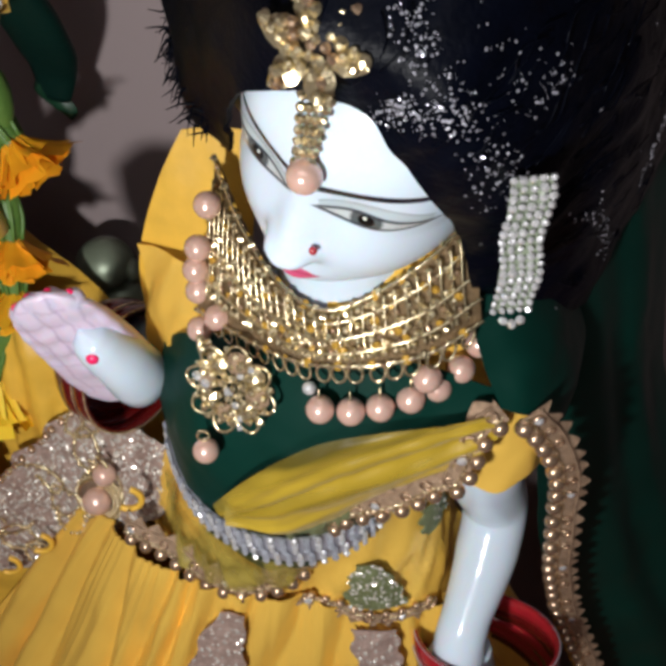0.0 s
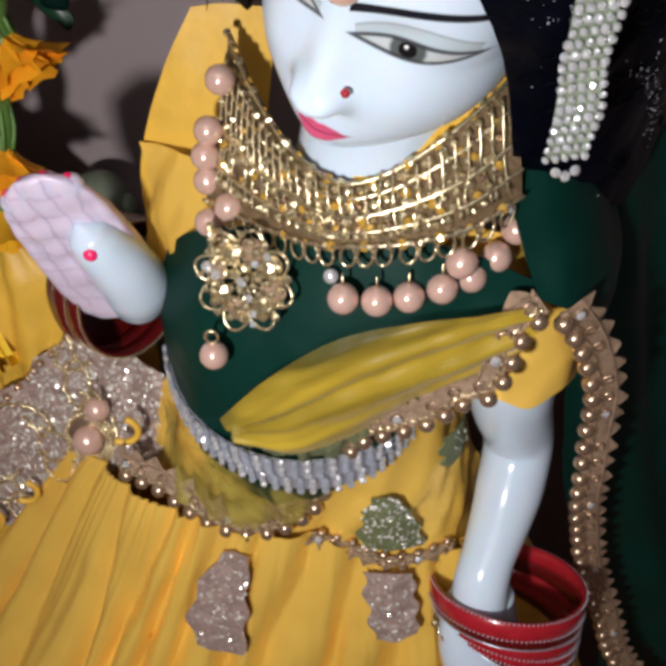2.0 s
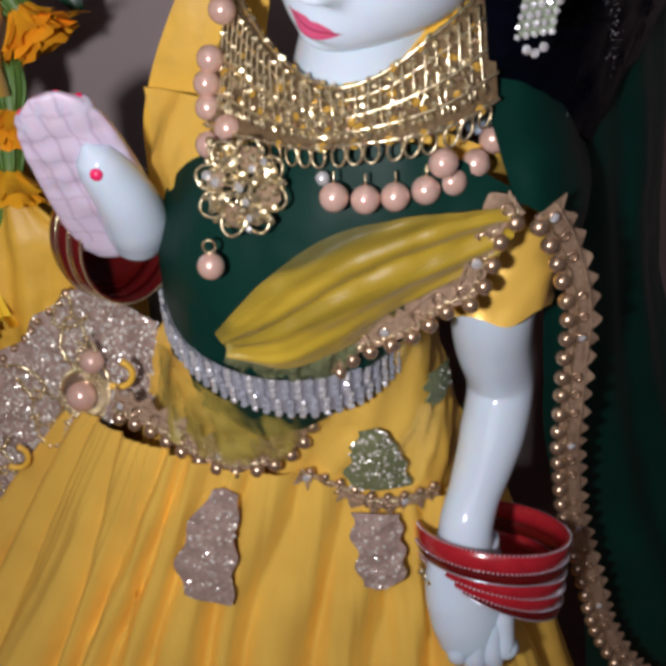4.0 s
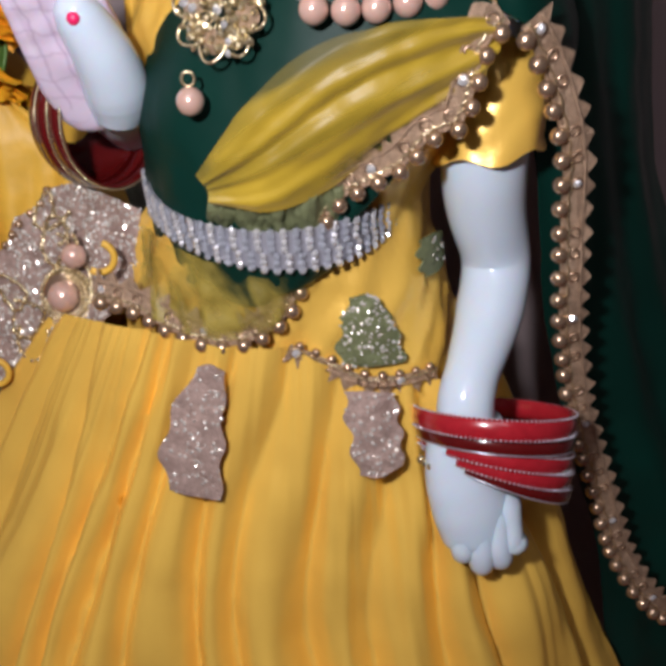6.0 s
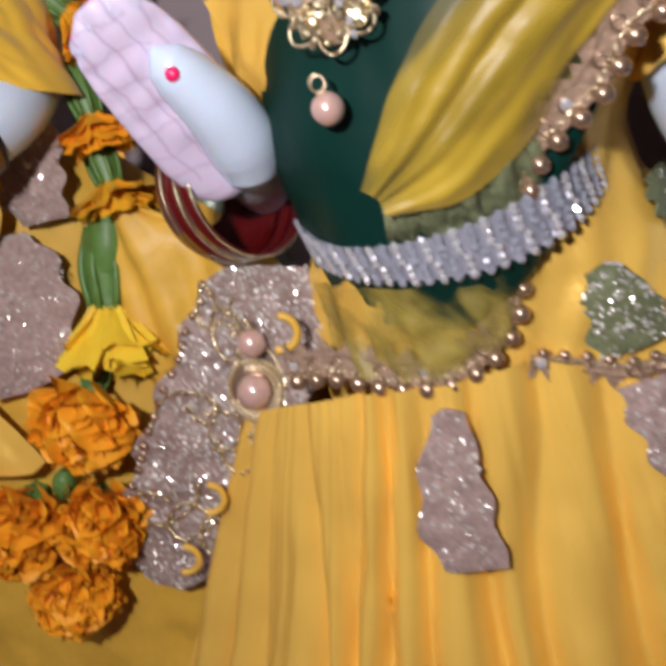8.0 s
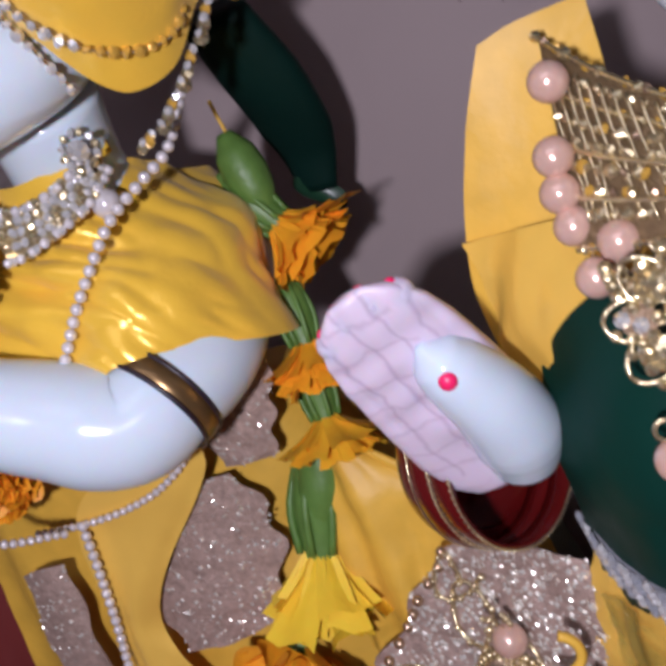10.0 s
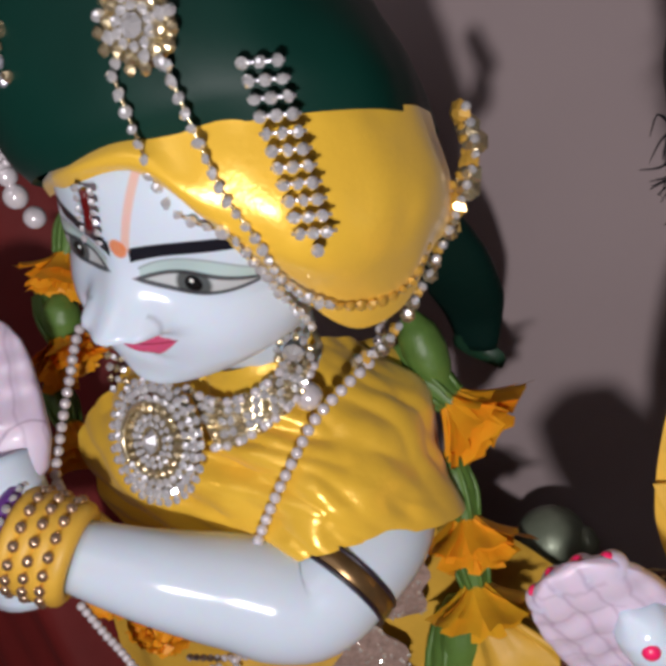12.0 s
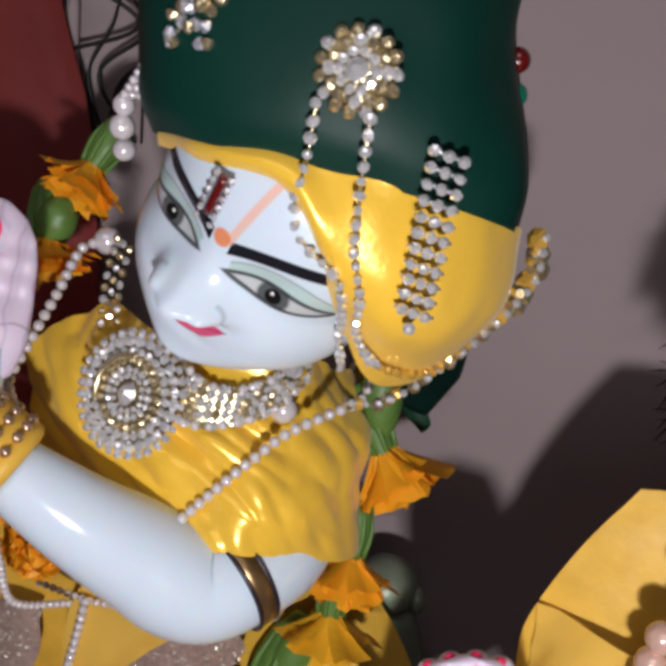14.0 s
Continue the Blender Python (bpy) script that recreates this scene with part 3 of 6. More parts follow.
# the standing woman in yellow and green
FACE_R = face_paint("painted_face_one", -0.0305, 0.0088, False, 0.0010, wide=0.0016, lean=-0.02, smile=10.0)
PALM_R = palm_paint("painted_palm_one", [])
s = Shape()
RX, RU, RF = head(s, (0.0215, 0.1640, 0.5855), (0.80, -0.45, -0.38), (0.13, -0.49, 0.86), -0.0305, 1, -0.0188, 0.0074, jaw=1.16)
s.tube([(0.010, 0.192, 0.50), (0.013, 0.182, 0.53), (0.019, 0.174, 0.556)], [0.020, 0.020, 0.018], 24, 14)
s.tube([(-0.008, 0.205, 0.36), (-0.010, 0.203, 0.42), (-0.010, 0.200, 0.46), (0.004, 0.20, 0.505)], [0.026, 0.024, 0.022, 0.022], 28, 20)
s.tube([(0.045, 0.197, 0.505), (0.062, 0.182, 0.485), (0.0575, 0.178, 0.459), (0.059, 0.183, 0.440), (0.0645, 0.189, 0.417), (0.060, 0.178, 0.400), (0.0495, 0.158, 0.381), (0.0490, 0.155, 0.366)],
       [0.016, 0.0150, 0.0142, 0.0138, 0.0122, 0.0118, 0.0092, 0.0100], 32, 60)
s.tube([(0.0490, 0.157, 0.372), (0.0495, 0.156, 0.357), (0.052, 0.1545, 0.343), (0.0545, 0.1535, 0.331), (0.0555, 0.1535, 0.324), (0.0558, 0.1540, 0.319)], [0.0095, 0.0108, 0.0118, 0.0118, 0.0108, 0.0045], 32, 34, flat=1.36)
for x, z, k in ((0.0465, 0.3200, 0.0048), (0.0530, 0.3145, 0.0052), (0.0595, 0.3165, 0.0050), (0.0650, 0.3225, 0.0045)):
    s.tube([(x * 0.6 + 0.022, 0.1530, 0.345), (x * 0.8 + 0.011, 0.1485, 0.336), (x * 0.92 + 0.0045, 0.1465, 0.328), (x + 0.001, 0.1468, z + 0.006), (x + 0.001, 0.1500, z + 0.0016), (x + 0.001, 0.1510, z)], [0.0060, 0.0060, k * 1.04, k, k * 0.85, k * 0.3], 20, 34)
s.tube([(0.0445, 0.152, 0.352), (0.0425, 0.150, 0.342), (0.0440, 0.150, 0.332), (0.0450, 0.151, 0.328)], [0.006, 0.0056, 0.0045, 0.001], 16, 16)
open_hand(s, (-0.0655, 0.2030, 0.4690), (-0.0785, 0.1825, 0.5262), (1.0, 0.05, 0.20), 2, curl=0.0045, dot_slot=3)
s.tube([(-0.0655, 0.203, 0.475), (-0.0660, 0.220, 0.468), (-0.066, 0.245, 0.462)], [0.0085, 0.0095, 0.012], 20, 14)
solo("statue", s, [MARBLE, FACE_R, PALM_R, NAIL_PINK], "white marble statue of a woman, one painted palm raised", "statue")


def cloth(name, rows, nv, nu, material, label, category, fold=(0, 0, 0), crumple=0.0, scale=60, thick=0.0006, seed=1, along=0.0, fade=0.25, lengthwise=False, pleat=(0, 0, 0), crease=None):
    g = surface(rows, nv, nu)
    if crease:
        g = creases(g, *crease)
    if pleat[0]:
        g = pleats(g, *pleat)
    if fold[0] and lengthwise:
        g = folds(g.transpose(1, 0, 2), -fold[0], fold[1], fold[2], fade=fade, along=along).transpose(1, 0, 2)
    elif fold[0]:
        g = folds(g, fold[0], fold[1], fold[2], fade=fade, along=along)
    if crumple:
        g = rough_cloth(g, crumple, scale, seed)
    return solo(name, Shape().sheet(g, thick), material, label, category), g


cloth("blouse", [
    [(-0.055, 0.220, 0.520), (-0.030, 0.198, 0.520), (0.0, 0.172, 0.520), (0.03, 0.164, 0.520), (0.056, 0.172, 0.508), (0.074, 0.200, 0.495)],
    [(-0.056, 0.212, 0.480), (-0.040, 0.186, 0.480), (-0.010, 0.168, 0.480), (0.02, 0.159, 0.480), (0.042, 0.163, 0.474), (0.055, 0.190, 0.470)],
    [(-0.055, 0.207, 0.445), (-0.043, 0.181, 0.443), (-0.015, 0.166, 0.442), (0.01, 0.168, 0.442), (0.032, 0.180, 0.442), (0.042, 0.205, 0.440)],
    [(-0.066, 0.205, 0.415), (-0.045, 0.181, 0.412), (-0.015, 0.172, 0.410), (0.012, 0.168, 0.408), (0.036, 0.176, 0.405), (0.050, 0.205, 0.400)],
    [(-0.070, 0.205, 0.385), (-0.045, 0.180, 0.380), (-0.015, 0.172, 0.375), (0.012, 0.168, 0.374), (0.040, 0.174, 0.372), (0.056, 0.205, 0.370)]], 60, 70, SATIN,
    "crumpled golden yellow satin blouse on the statue", "blouse", crease=(0.0042, 8, 7, 0.5, 3.0), crumple=0.0010, scale=95)
cloth("chest_veil", [
    [(-0.050, 0.203, 0.492), (-0.036, 0.186, 0.506), (-0.012, 0.168, 0.516), (0.006, 0.158, 0.517), (0.030, 0.154, 0.517), (0.056, 0.157, 0.503)],
    [(-0.0545, 0.199, 0.476), (-0.040, 0.173, 0.478), (-0.010, 0.1575, 0.482), (0.020, 0.1515, 0.485), (0.050, 0.1505, 0.485)],
    [(-0.0555, 0.200, 0.452), (-0.042, 0.173, 0.452), (-0.015, 0.1585, 0.454), (0.010, 0.1570, 0.457), (0.033, 0.1545, 0.464)],
    [(-0.058, 0.203, 0.424), (-0.044, 0.180, 0.420), (-0.024, 0.167, 0.414), (-0.010, 0.166, 0.417), (0.003, 0.164, 0.430)]], 50, 60, VELVET,
    "dark green velvet veil drawn across the statue's chest", "veil", fold=(0.0012, 3, 2), crumple=0.0007)
cloth("shoulder_veil", [[(0.044, 0.162, 0.537), (0.058, 0.164, 0.532), (0.074, 0.178, 0.522), (0.086, 0.20, 0.51)], [(0.050, 0.1535, 0.516), (0.062, 0.1545, 0.509), (0.079, 0.169, 0.500), (0.09, 0.195, 0.49)],
                        [(0.055, 0.1505, 0.502), (0.065, 0.1530, 0.496), (0.077, 0.164, 0.484), (0.085, 0.19, 0.47)]], 26, 26, VELVET, "dark green velvet veil over the shoulder", "veil", crumple=0.0010)
cloth("sash", [
    [(-0.0330, 0.1545, 0.4600), (-0.0165, 0.1485, 0.4800), (0.0023, 0.1455, 0.4945), (0.0216, 0.1450, 0.4995), (0.0440, 0.1470, 0.5010), (0.0570, 0.1500, 0.4990)],
    [(-0.0300, 0.1535, 0.4580), (-0.0109, 0.1470, 0.4706), (0.0069, 0.1440, 0.4804), (0.0242, 0.1430, 0.4879), (0.0450, 0.1465, 0.4940), (0.0560, 0.1495, 0.4950)],
    [(-0.0290, 0.1545, 0.4520), (-0.0115, 0.1515, 0.4490), (0.0041, 0.1520, 0.4530), (0.0219, 0.1530, 0.4640), (0.0400, 0.1505, 0.4750), (0.0510, 0.1490, 0.4860)]], 60, 70, CHIFFON,
    "sheer olive gold chiffon sash folded across the green veil", "sash", fold=(0.0022, 3.1, 5), fade=0.55, crumple=0.0008, scale=75, along=0.25, lengthwise=True)
cloth("veil_ruffle", [
    [(-0.0300, 0.1590, 0.4535), (-0.0150, 0.1545, 0.4515), (0.0000, 0.1530, 0.4525), (0.0130, 0.1565, 0.4560)],
    [(-0.0310, 0.1600, 0.4480), (-0.0150, 0.1560, 0.4465), (0.0000, 0.1550, 0.4470), (0.0130, 0.1590, 0.4500)],
    [(-0.0320, 0.1660, 0.4430), (-0.0150, 0.1595, 0.4410), (0.0000, 0.1590, 0.4405), (0.0130, 0.1640, 0.4420)]], 26, 60, GREEN_NET,
    "crumpled grey-green net ruffle above the belt", "ruffle", fold=(0.0016, 9, 12), crumple=0.0008, scale=140, fade=0.8)
s = Shape()
th = np.linspace(0, 2 * np.pi, 49)
g = np.array([[V(cx + r * math.cos(a), cy + r * math.sin(a) * 1.02, cz + 0.10 * r * math.cos(a) + (0.0015 * math.sin(5 * a) if k == 5 else 0)) for a in th]
              for k, (cx, cy, cz, r) in enumerate(((0.052, 0.194, 0.502, 0.0155), (0.058, 0.187, 0.494, 0.0165), (0.061, 0.183, 0.484, 0.0165), (0.060, 0.180, 0.475, 0.0168), (0.0585, 0.1785, 0.466, 0.0170), (0.0580, 0.178, 0.4585, 0.0178)))])
s.sheet(rough_cloth(surface(list(g), 24, 49), 0.0012, 90, 4), 0.0008)
solo("sleeve", s, SATIN, "short yellow satin sleeve on the hanging arm", "sleeve")

cloth("skirt", [
    [(-0.100, 0.222, 0.392), (-0.072, 0.187, 0.402), (-0.050, 0.172, 0.4040), (-0.031, 0.1665, 0.401), (-0.011, 0.1665, 0.399), (0.010, 0.168, 0.388), (0.038, 0.174, 0.380), (0.066, 0.20, 0.374)],
    [(-0.140, 0.228, 0.345), (-0.100, 0.186, 0.347), (-0.063, 0.169, 0.350), (-0.034, 0.1645, 0.350), (-0.004, 0.1625, 0.350), (0.026, 0.162, 0.345), (0.050, 0.167, 0.335), (0.086, 0.20, 0.325)],
    [(-0.188, 0.228, 0.280), (-0.134, 0.178, 0.280), (-0.084, 0.158, 0.280), (-0.034, 0.149, 0.280), (0.012, 0.147, 0.280), (0.050, 0.149, 0.285), (0.080, 0.163, 0.280), (0.103, 0.20, 0.270)],
    [(-0.235, 0.225, 0.180), (-0.165, 0.165, 0.180), (-0.100, 0.138, 0.180), (-0.040, 0.126, 0.180), (0.018, 0.123, 0.180), (0.070, 0.126, 0.180), (0.105, 0.145, 0.180), (0.135, 0.20, 0.180)],
    [(-0.265, 0.225, 0.002), (-0.190, 0.155, 0.002), (-0.120, 0.122, 0.002), (-0.045, 0.105, 0.002), (0.024, 0.101, 0.002), (0.085, 0.105, 0.002), (0.130, 0.13, 0.002), (0.165, 0.20, 0.002)]], 110, 220, SATIN,
    "long golden yellow satin skirt falling in soft pleats", "skirt", pleat=(0.0215, 14, 3), crumple=0.0008, scale=40)

cloth("side_veil", [
    [(0.046, 0.190, 0.575), (0.070, 0.195, 0.575), (0.095, 0.215, 0.570), (0.125, 0.25, 0.56)],
    [(0.060, 0.186, 0.515), (0.080, 0.190, 0.510), (0.105, 0.212, 0.505), (0.135, 0.25, 0.50)],
    [(0.076, 0.186, 0.455), (0.092, 0.192, 0.450), (0.112, 0.212, 0.445), (0.142, 0.25, 0.44)],
    [(0.084, 0.190, 0.395), (0.102, 0.196, 0.390), (0.125, 0.215, 0.385), (0.165, 0.25, 0.38)],
    [(0.098, 0.196, 0.340), (0.118, 0.203, 0.330), (0.146, 0.22, 0.325), (0.195, 0.25, 0.32)],
    [(0.120, 0.204, 0.262), (0.145, 0.210, 0.255), (0.180, 0.225, 0.25), (0.235, 0.25, 0.25)],
    [(0.150, 0.212, 0.003), (0.180, 0.22, 0.003), (0.215, 0.23, 0.003), (0.27, 0.25, 0.003)]], 70, 50, VELVET,
    "long dark green velvet veil hanging behind the arm", "veil", fold=(0.006, 2.2, 8), crumple=0.001)
cloth("shoulder_scarf", [
    [(-0.036, 0.218, 0.560), (-0.028, 0.217, 0.561), (-0.012, 0.214, 0.560)], [(-0.046, 0.219, 0.543), (-0.034, 0.216, 0.543), (-0.014, 0.210, 0.543)],
    [(-0.056, 0.220, 0.520), (-0.040, 0.214, 0.520), (-0.018, 0.205, 0.520)], [(-0.0595, 0.220, 0.505), (-0.045, 0.212, 0.503), (-0.026, 0.200, 0.50)],
    [(-0.056, 0.214, 0.458), (-0.045, 0.209, 0.457), (-0.03, 0.20, 0.455)]], 30, 24, OCHRE, "ochre yellow scarf at the statue's neck", "scarf", crumple=0.0012, scale=38)

# black hair and its sheen
s = Shape()
s.ball((0.030, 0.205, 0.597), (0.053, 0.040, 0.046), 48, 30)
hood = surface([[(0.0060, 0.1350, 0.6035), (0.0195, 0.1285, 0.6005), (0.0270, 0.1275, 0.5900), (0.0330, 0.1305, 0.5800), (0.0400, 0.1440, 0.5650), (0.046, 0.158, 0.540), (0.050, 0.168, 0.522)],
                [(0.0120, 0.1260, 0.6190), (0.0300, 0.1200, 0.6120), (0.0400, 0.1220, 0.5970), (0.0470, 0.1290, 0.5820), (0.053, 0.145, 0.563), (0.058, 0.160, 0.540), (0.060, 0.168, 0.520)],
                [(0.024, 0.146, 0.646), (0.052, 0.140, 0.640), (0.066, 0.142, 0.618), (0.074, 0.150, 0.596), (0.078, 0.160, 0.573), (0.078, 0.172, 0.543), (0.074, 0.178, 0.515)],
                [(0.036, 0.19, 0.664), (0.074, 0.180, 0.652), (0.090, 0.182, 0.625), (0.098, 0.186, 0.600), (0.100, 0.190, 0.573), (0.096, 0.196, 0.536), (0.088, 0.196, 0.505)],
                [(0.045, 0.24, 0.660), (0.085, 0.235, 0.648), (0.108, 0.235, 0.622), (0.120, 0.235, 0.598), (0.124, 0.235, 0.568), (0.118, 0.235, 0.530), (0.105, 0.23, 0.495)]], 60, 90)
s.sheet(rough_cloth(folds(hood, 0.0012, 7, 5, fade=0.6), 0.0012, 70, 9), 0.0015)
left = surface([[(0.006, 0.1350, 0.6035), (-0.0065, 0.1485, 0.5985), (-0.0130, 0.165, 0.585), (-0.016, 0.186, 0.568)], [(0.012, 0.1260, 0.619), (-0.011, 0.152, 0.612), (-0.022, 0.177, 0.597), (-0.027, 0.195, 0.575)],
                [(0.024, 0.146, 0.646), (-0.012, 0.175, 0.635), (-0.029, 0.198, 0.610), (-0.031, 0.21, 0.585)], [(0.036, 0.19, 0.664), (-0.004, 0.21, 0.650), (-0.026, 0.225, 0.618), (-0.028, 0.23, 0.59)]], 30, 30)
s.sheet(rough_cloth(left, 0.0012, 80, 3), 0.0015)
hair = thing("hair_wig", "glossy black hair wig with silver glitter", "wig", at=(0.03, 0.2, 0.56))
part("hair_mass", s, HAIR, hair)
s, rnd = Shape(), np.random.RandomState(7)
HN = -normals(hood)
for k in range(150):
    b, a = int(np.clip(rnd.normal(44, 20), 1, 88)), rnd.randint(3, 50)
    line = [hood[min(59, a + j), np.clip(b + int(rnd.randint(-1, 2)), 0, 89)] + HN[min(59, a + j), b] * (0.0009 + 0.001 * rnd.rand()) for j in (0, 2, 4, 6)]
    s.tube(line, 0.00022, 4, 8)
for k in range(130):
    a, b = rnd.randint(4, 29), 29 - rnd.randint(0, 4)
    q = left[a, b]
    d = V(-0.6 + 0.5 * rnd.rand(), 0.35 * rnd.rand(), -0.5 + 0.8 * rnd.rand()) * (0.006 + 0.010 * rnd.rand())
    s.tube([q, q + d * 0.5 + V(0, 0, 0.0015 * rnd.randn()), q + d + V(0, 0, -0.002)], [0.00045, 0.0003, 0.0001], 4, 8)
part("strands", s, HAIR, hair, kind="stuff")
s = Shape()
STREAKS = [((10, 8), (7, 13), (6, 26), (6, 39)), ((2, 13), (4, 15), (6, 21)), ((11, 16), (11, 28), (14, 30)), ((14, 62), (27, 78)), ((33, 56), (30, 66))]
for k in range(760):
    a, b = rnd.randint(2, 58), int(np.clip(rnd.normal(38, 22), 0, 88))
    if k < 700:
        line = np.array(STREAKS[(0, 0, 1, 0, 1, 2, 0, 3, 1, 4)[k % 10]], float)
        q = rnd.rand() * (len(line) - 1)
        p = line[int(q)] + (line[min(len(line) - 1, int(q) + 1)] - line[int(q)]) * (q - int(q))
        a, b = int(np.clip(p[0] + rnd.normal(0, 0.9), 0, 58)), int(np.clip(p[1] + rnd.normal(0, 1.1), 0, 88))
    t = rnd.rand(2)
    c = hood[a, b] + (hood[a + 1, b] - hood[a, b]) * t[0] + (hood[a, b + 1] - hood[a, b]) * t[1]
    s.gem(c + HN[a, b] * 0.0024, 0.00012 + 0.00030 * rnd.rand() ** 2, HN[a, b] + rnd.randn(3) * 0.4, 0, 0.5, 5)
part("hair_glitter", s, SILVER, hair, "silver glitter in streaks", False, "stuff")

# forehead ornament
tikka = thing("forehead_ornament", "gilt star flower forehead ornament with a pink pearl", "jewellery", at=(0.010, 0.126, 0.610))
TN = V(-0.30, -0.86, 0.42)
TN /= np.linalg.norm(TN)
ta = np.cross(TN, V(0, 0, 1.0))
ta /= np.linalg.norm(ta)
tb = np.cross(ta, TN)
tc0 = V(0.0105, 0.1270, 0.6150)
for k in range(6):
    a = k * math.pi / 3 + 0.3
    d = ta * math.cos(a) + tb * math.sin(a)
    e = np.cross(TN, d)
    s = Shape()
    rows = [[tc0 + d * (0.003 + 0.0085 * t) + e * w * math.sin(math.pi * min(1, t * 0.85 + 0.12)) * 0.0032 + TN * 0.0012 * (1 - abs(w)) for w in (-1, -0.5, 0, 0.5, 1)] for t in (0, 0.25, 0.5, 0.75, 1)]
    s.sheet(np.array(rows), 0.0007)
    part("petal", s, GOLD, tikka)
for k in range(64):
    a, r = k * 2.4, 0.00135 * math.sqrt(k)
    if r < 0.006 or abs(math.sin(3 * (a - 0.3))) < 0.62:
        stone(tikka, tc0 + ta * r * math.cos(a) + tb * r * math.sin(a) + TN * (0.0024 - r * 0.05), 0.0013 + 0.0003 * (k % 2), TN, GOLD if k % 4 else BRONZE, "setting", 0.8)
for k in range(7):
    p = V(0.0100, 0.1300, 0.6040) + (V(0.0064, 0.1335, 0.5885) - V(0.0100, 0.1300, 0.6040)) * k / 6
    for w in (-0.0024, -0.0008, 0.0008, 0.0024):
        stone(tikka, p + ta * w * (1.15 - 0.06 * k) + TN * 0.0006, 0.0012, TN, GOLD, "link", 0.9)
bead(tikka, (0.0062, 0.1325, 0.5858), 0.0040, PINK_PEARL, "pearl")
stud = thing("nose_stud", "tiny red nose stud", "jewellery", at=(0.0065, 0.143, 0.561))
bead(stud, (0.0062, 0.1428, 0.5612), 0.0011, RED_GLASS, "stud")

# silver hair clip beside the face
clip = thing("hair_clip", "silver rhinestone hair clip hanging beside the face", "hair clip", at=(0.051, 0.128, 0.565))
c0, c1, cs = V(0.0525, 0.1255, 0.5865), V(0.0520, 0.1320, 0.5475), V(0.96, -0.18, 0.18)
s = Shape()
s.sheet(np.array([[c0 + (c1 - c0) * t + cs * w + V(0, 0.0012, 0) for w in (-0.0042, 0, 0.0042)] for t in np.linspace(0, 0.95, 8)]), 0.0006)
part("backing", s, GREY_METAL, clip)
for i in range(17):
    for j in range(5):
        stone(clip, c0 + (c1 - c0) * (i / 17) + cs * (0.0020 * (j - 2)) + V(0.0006 * math.sin(i * 0.7), 0, 0), 0.00100 * random.uniform(0.8, 1.1), (-0.1, -1, 0.25), GEM)
for j in range(3):
    stone(clip, c1 + cs * (0.002 * (j - 1)) + V(0, 0, -0.001 - 0.001 * (j == 1)), 0.0012, (-0.1, -1, 0.25), GEM)

# choker, loops and pearls
choker = thing("choker_necklace", "wide gilt choker necklace with rows of stones and pink pearls", "necklace", at=(0.015, 0.16, 0.53))
G = surface([[(-0.024, 0.205, 0.556), (-0.016, 0.187, 0.5445), (-0.006, 0.171, 0.5355), (0.006, 0.1605, 0.5315), (0.019, 0.1590, 0.5355), (0.033, 0.1580, 0.5465), (0.046, 0.164, 0.5570)],
             [(-0.028, 0.197, 0.538), (-0.018, 0.180, 0.5310), (-0.005, 0.1645, 0.5255), (0.008, 0.1555, 0.5245), (0.021, 0.1530, 0.5265), (0.035, 0.1535, 0.5330), (0.048, 0.158, 0.5390)],
             [(-0.033, 0.185, 0.516), (-0.018, 0.172, 0.5150), (-0.002, 0.1585, 0.5160), (0.011, 0.1520, 0.5185), (0.024, 0.1500, 0.5205), (0.037, 0.1520, 0.5235), (0.049, 0.157, 0.5290)]], 26, 64)
N = normals(G)
part("backing", Shape().sheet(G, 0.0008), CHOKER_BASE, choker, "tarnished gilt backing")
for i in range(9):
    for j in range(32):
        a, b = int(i * 25 / 8), min(62, int(1 + (j + 0.5 * (i % 2) + random.uniform(-0.2, 0.2)) * 60 / 32))
        stone(choker, G[a, b] + N[a, b] * 0.0012, (0.0014, 0.0010, 0.0013)[(i + j) % 3] * random.uniform(0.8, 1.15), N[a, b], (GOLD, GOLD, BRONZE, GOLD, AMBER, GOLD)[(i * 3 + j * 2 + i * j) % 6], "setting", (1.2, 0.5, 0.8)[(i + 2 * j) % 3])
for j in range(2, 62, 2):
    lean = random.choice((-1, 0, 0, 1))
    part("bar", Shape().tube([G[a, min(63, max(0, j + lean * (a > 12)))] + N[a, j] * (0.0016 + 0.0006 * math.sin(a)) for a in range(2, 24, 5)], 0.00042, 5, 14), GOLD, choker)
for a in (0, 6, 13, 19, 25):
    part("wire_edge", Shape().tube(G[a, ::3] + N[a, ::3] * 0.0014, 0.0006, 6, 120), GOLD, choker)
for j in range(18):
    b = int(3 + j * 57 / 17)
    c = G[25, b] + N[25, b] * 0.001 + V(0, -0.0005, -0.0024)
    e = np.gradient(G[25], axis=0)[b]
    e /= np.linalg.norm(e)
    s = Shape()
    s.tube([c + e * 0.0021 * math.cos(a) + V(0, 0, 0.0030) * math.sin(a) for a in np.linspace(0, 2 * math.pi, 13)], 0.00045, 6, 26)
    part("loop", s, GOLD, choker)
PEARLS = [(0.0044, 0.1497, 0.5046), (0.0130, 0.1490, 0.5040), (0.0213, 0.1500, 0.5042), (0.0300, 0.1520, 0.5052), (0.0378, 0.1550, 0.5065), (0.0345, 0.1515, 0.5130), (0.0445, 0.1580, 0.5105), (0.0500, 0.1620, 0.5163),
          (-0.0265, 0.1915, 0.5480), (-0.0310, 0.1900, 0.5345), (-0.0325, 0.1890, 0.5275), (-0.0325, 0.1880, 0.5205), (-0.0262, 0.1790, 0.5165), (-0.0325, 0.181, 0.511), (0.055, 0.168, 0.530)]
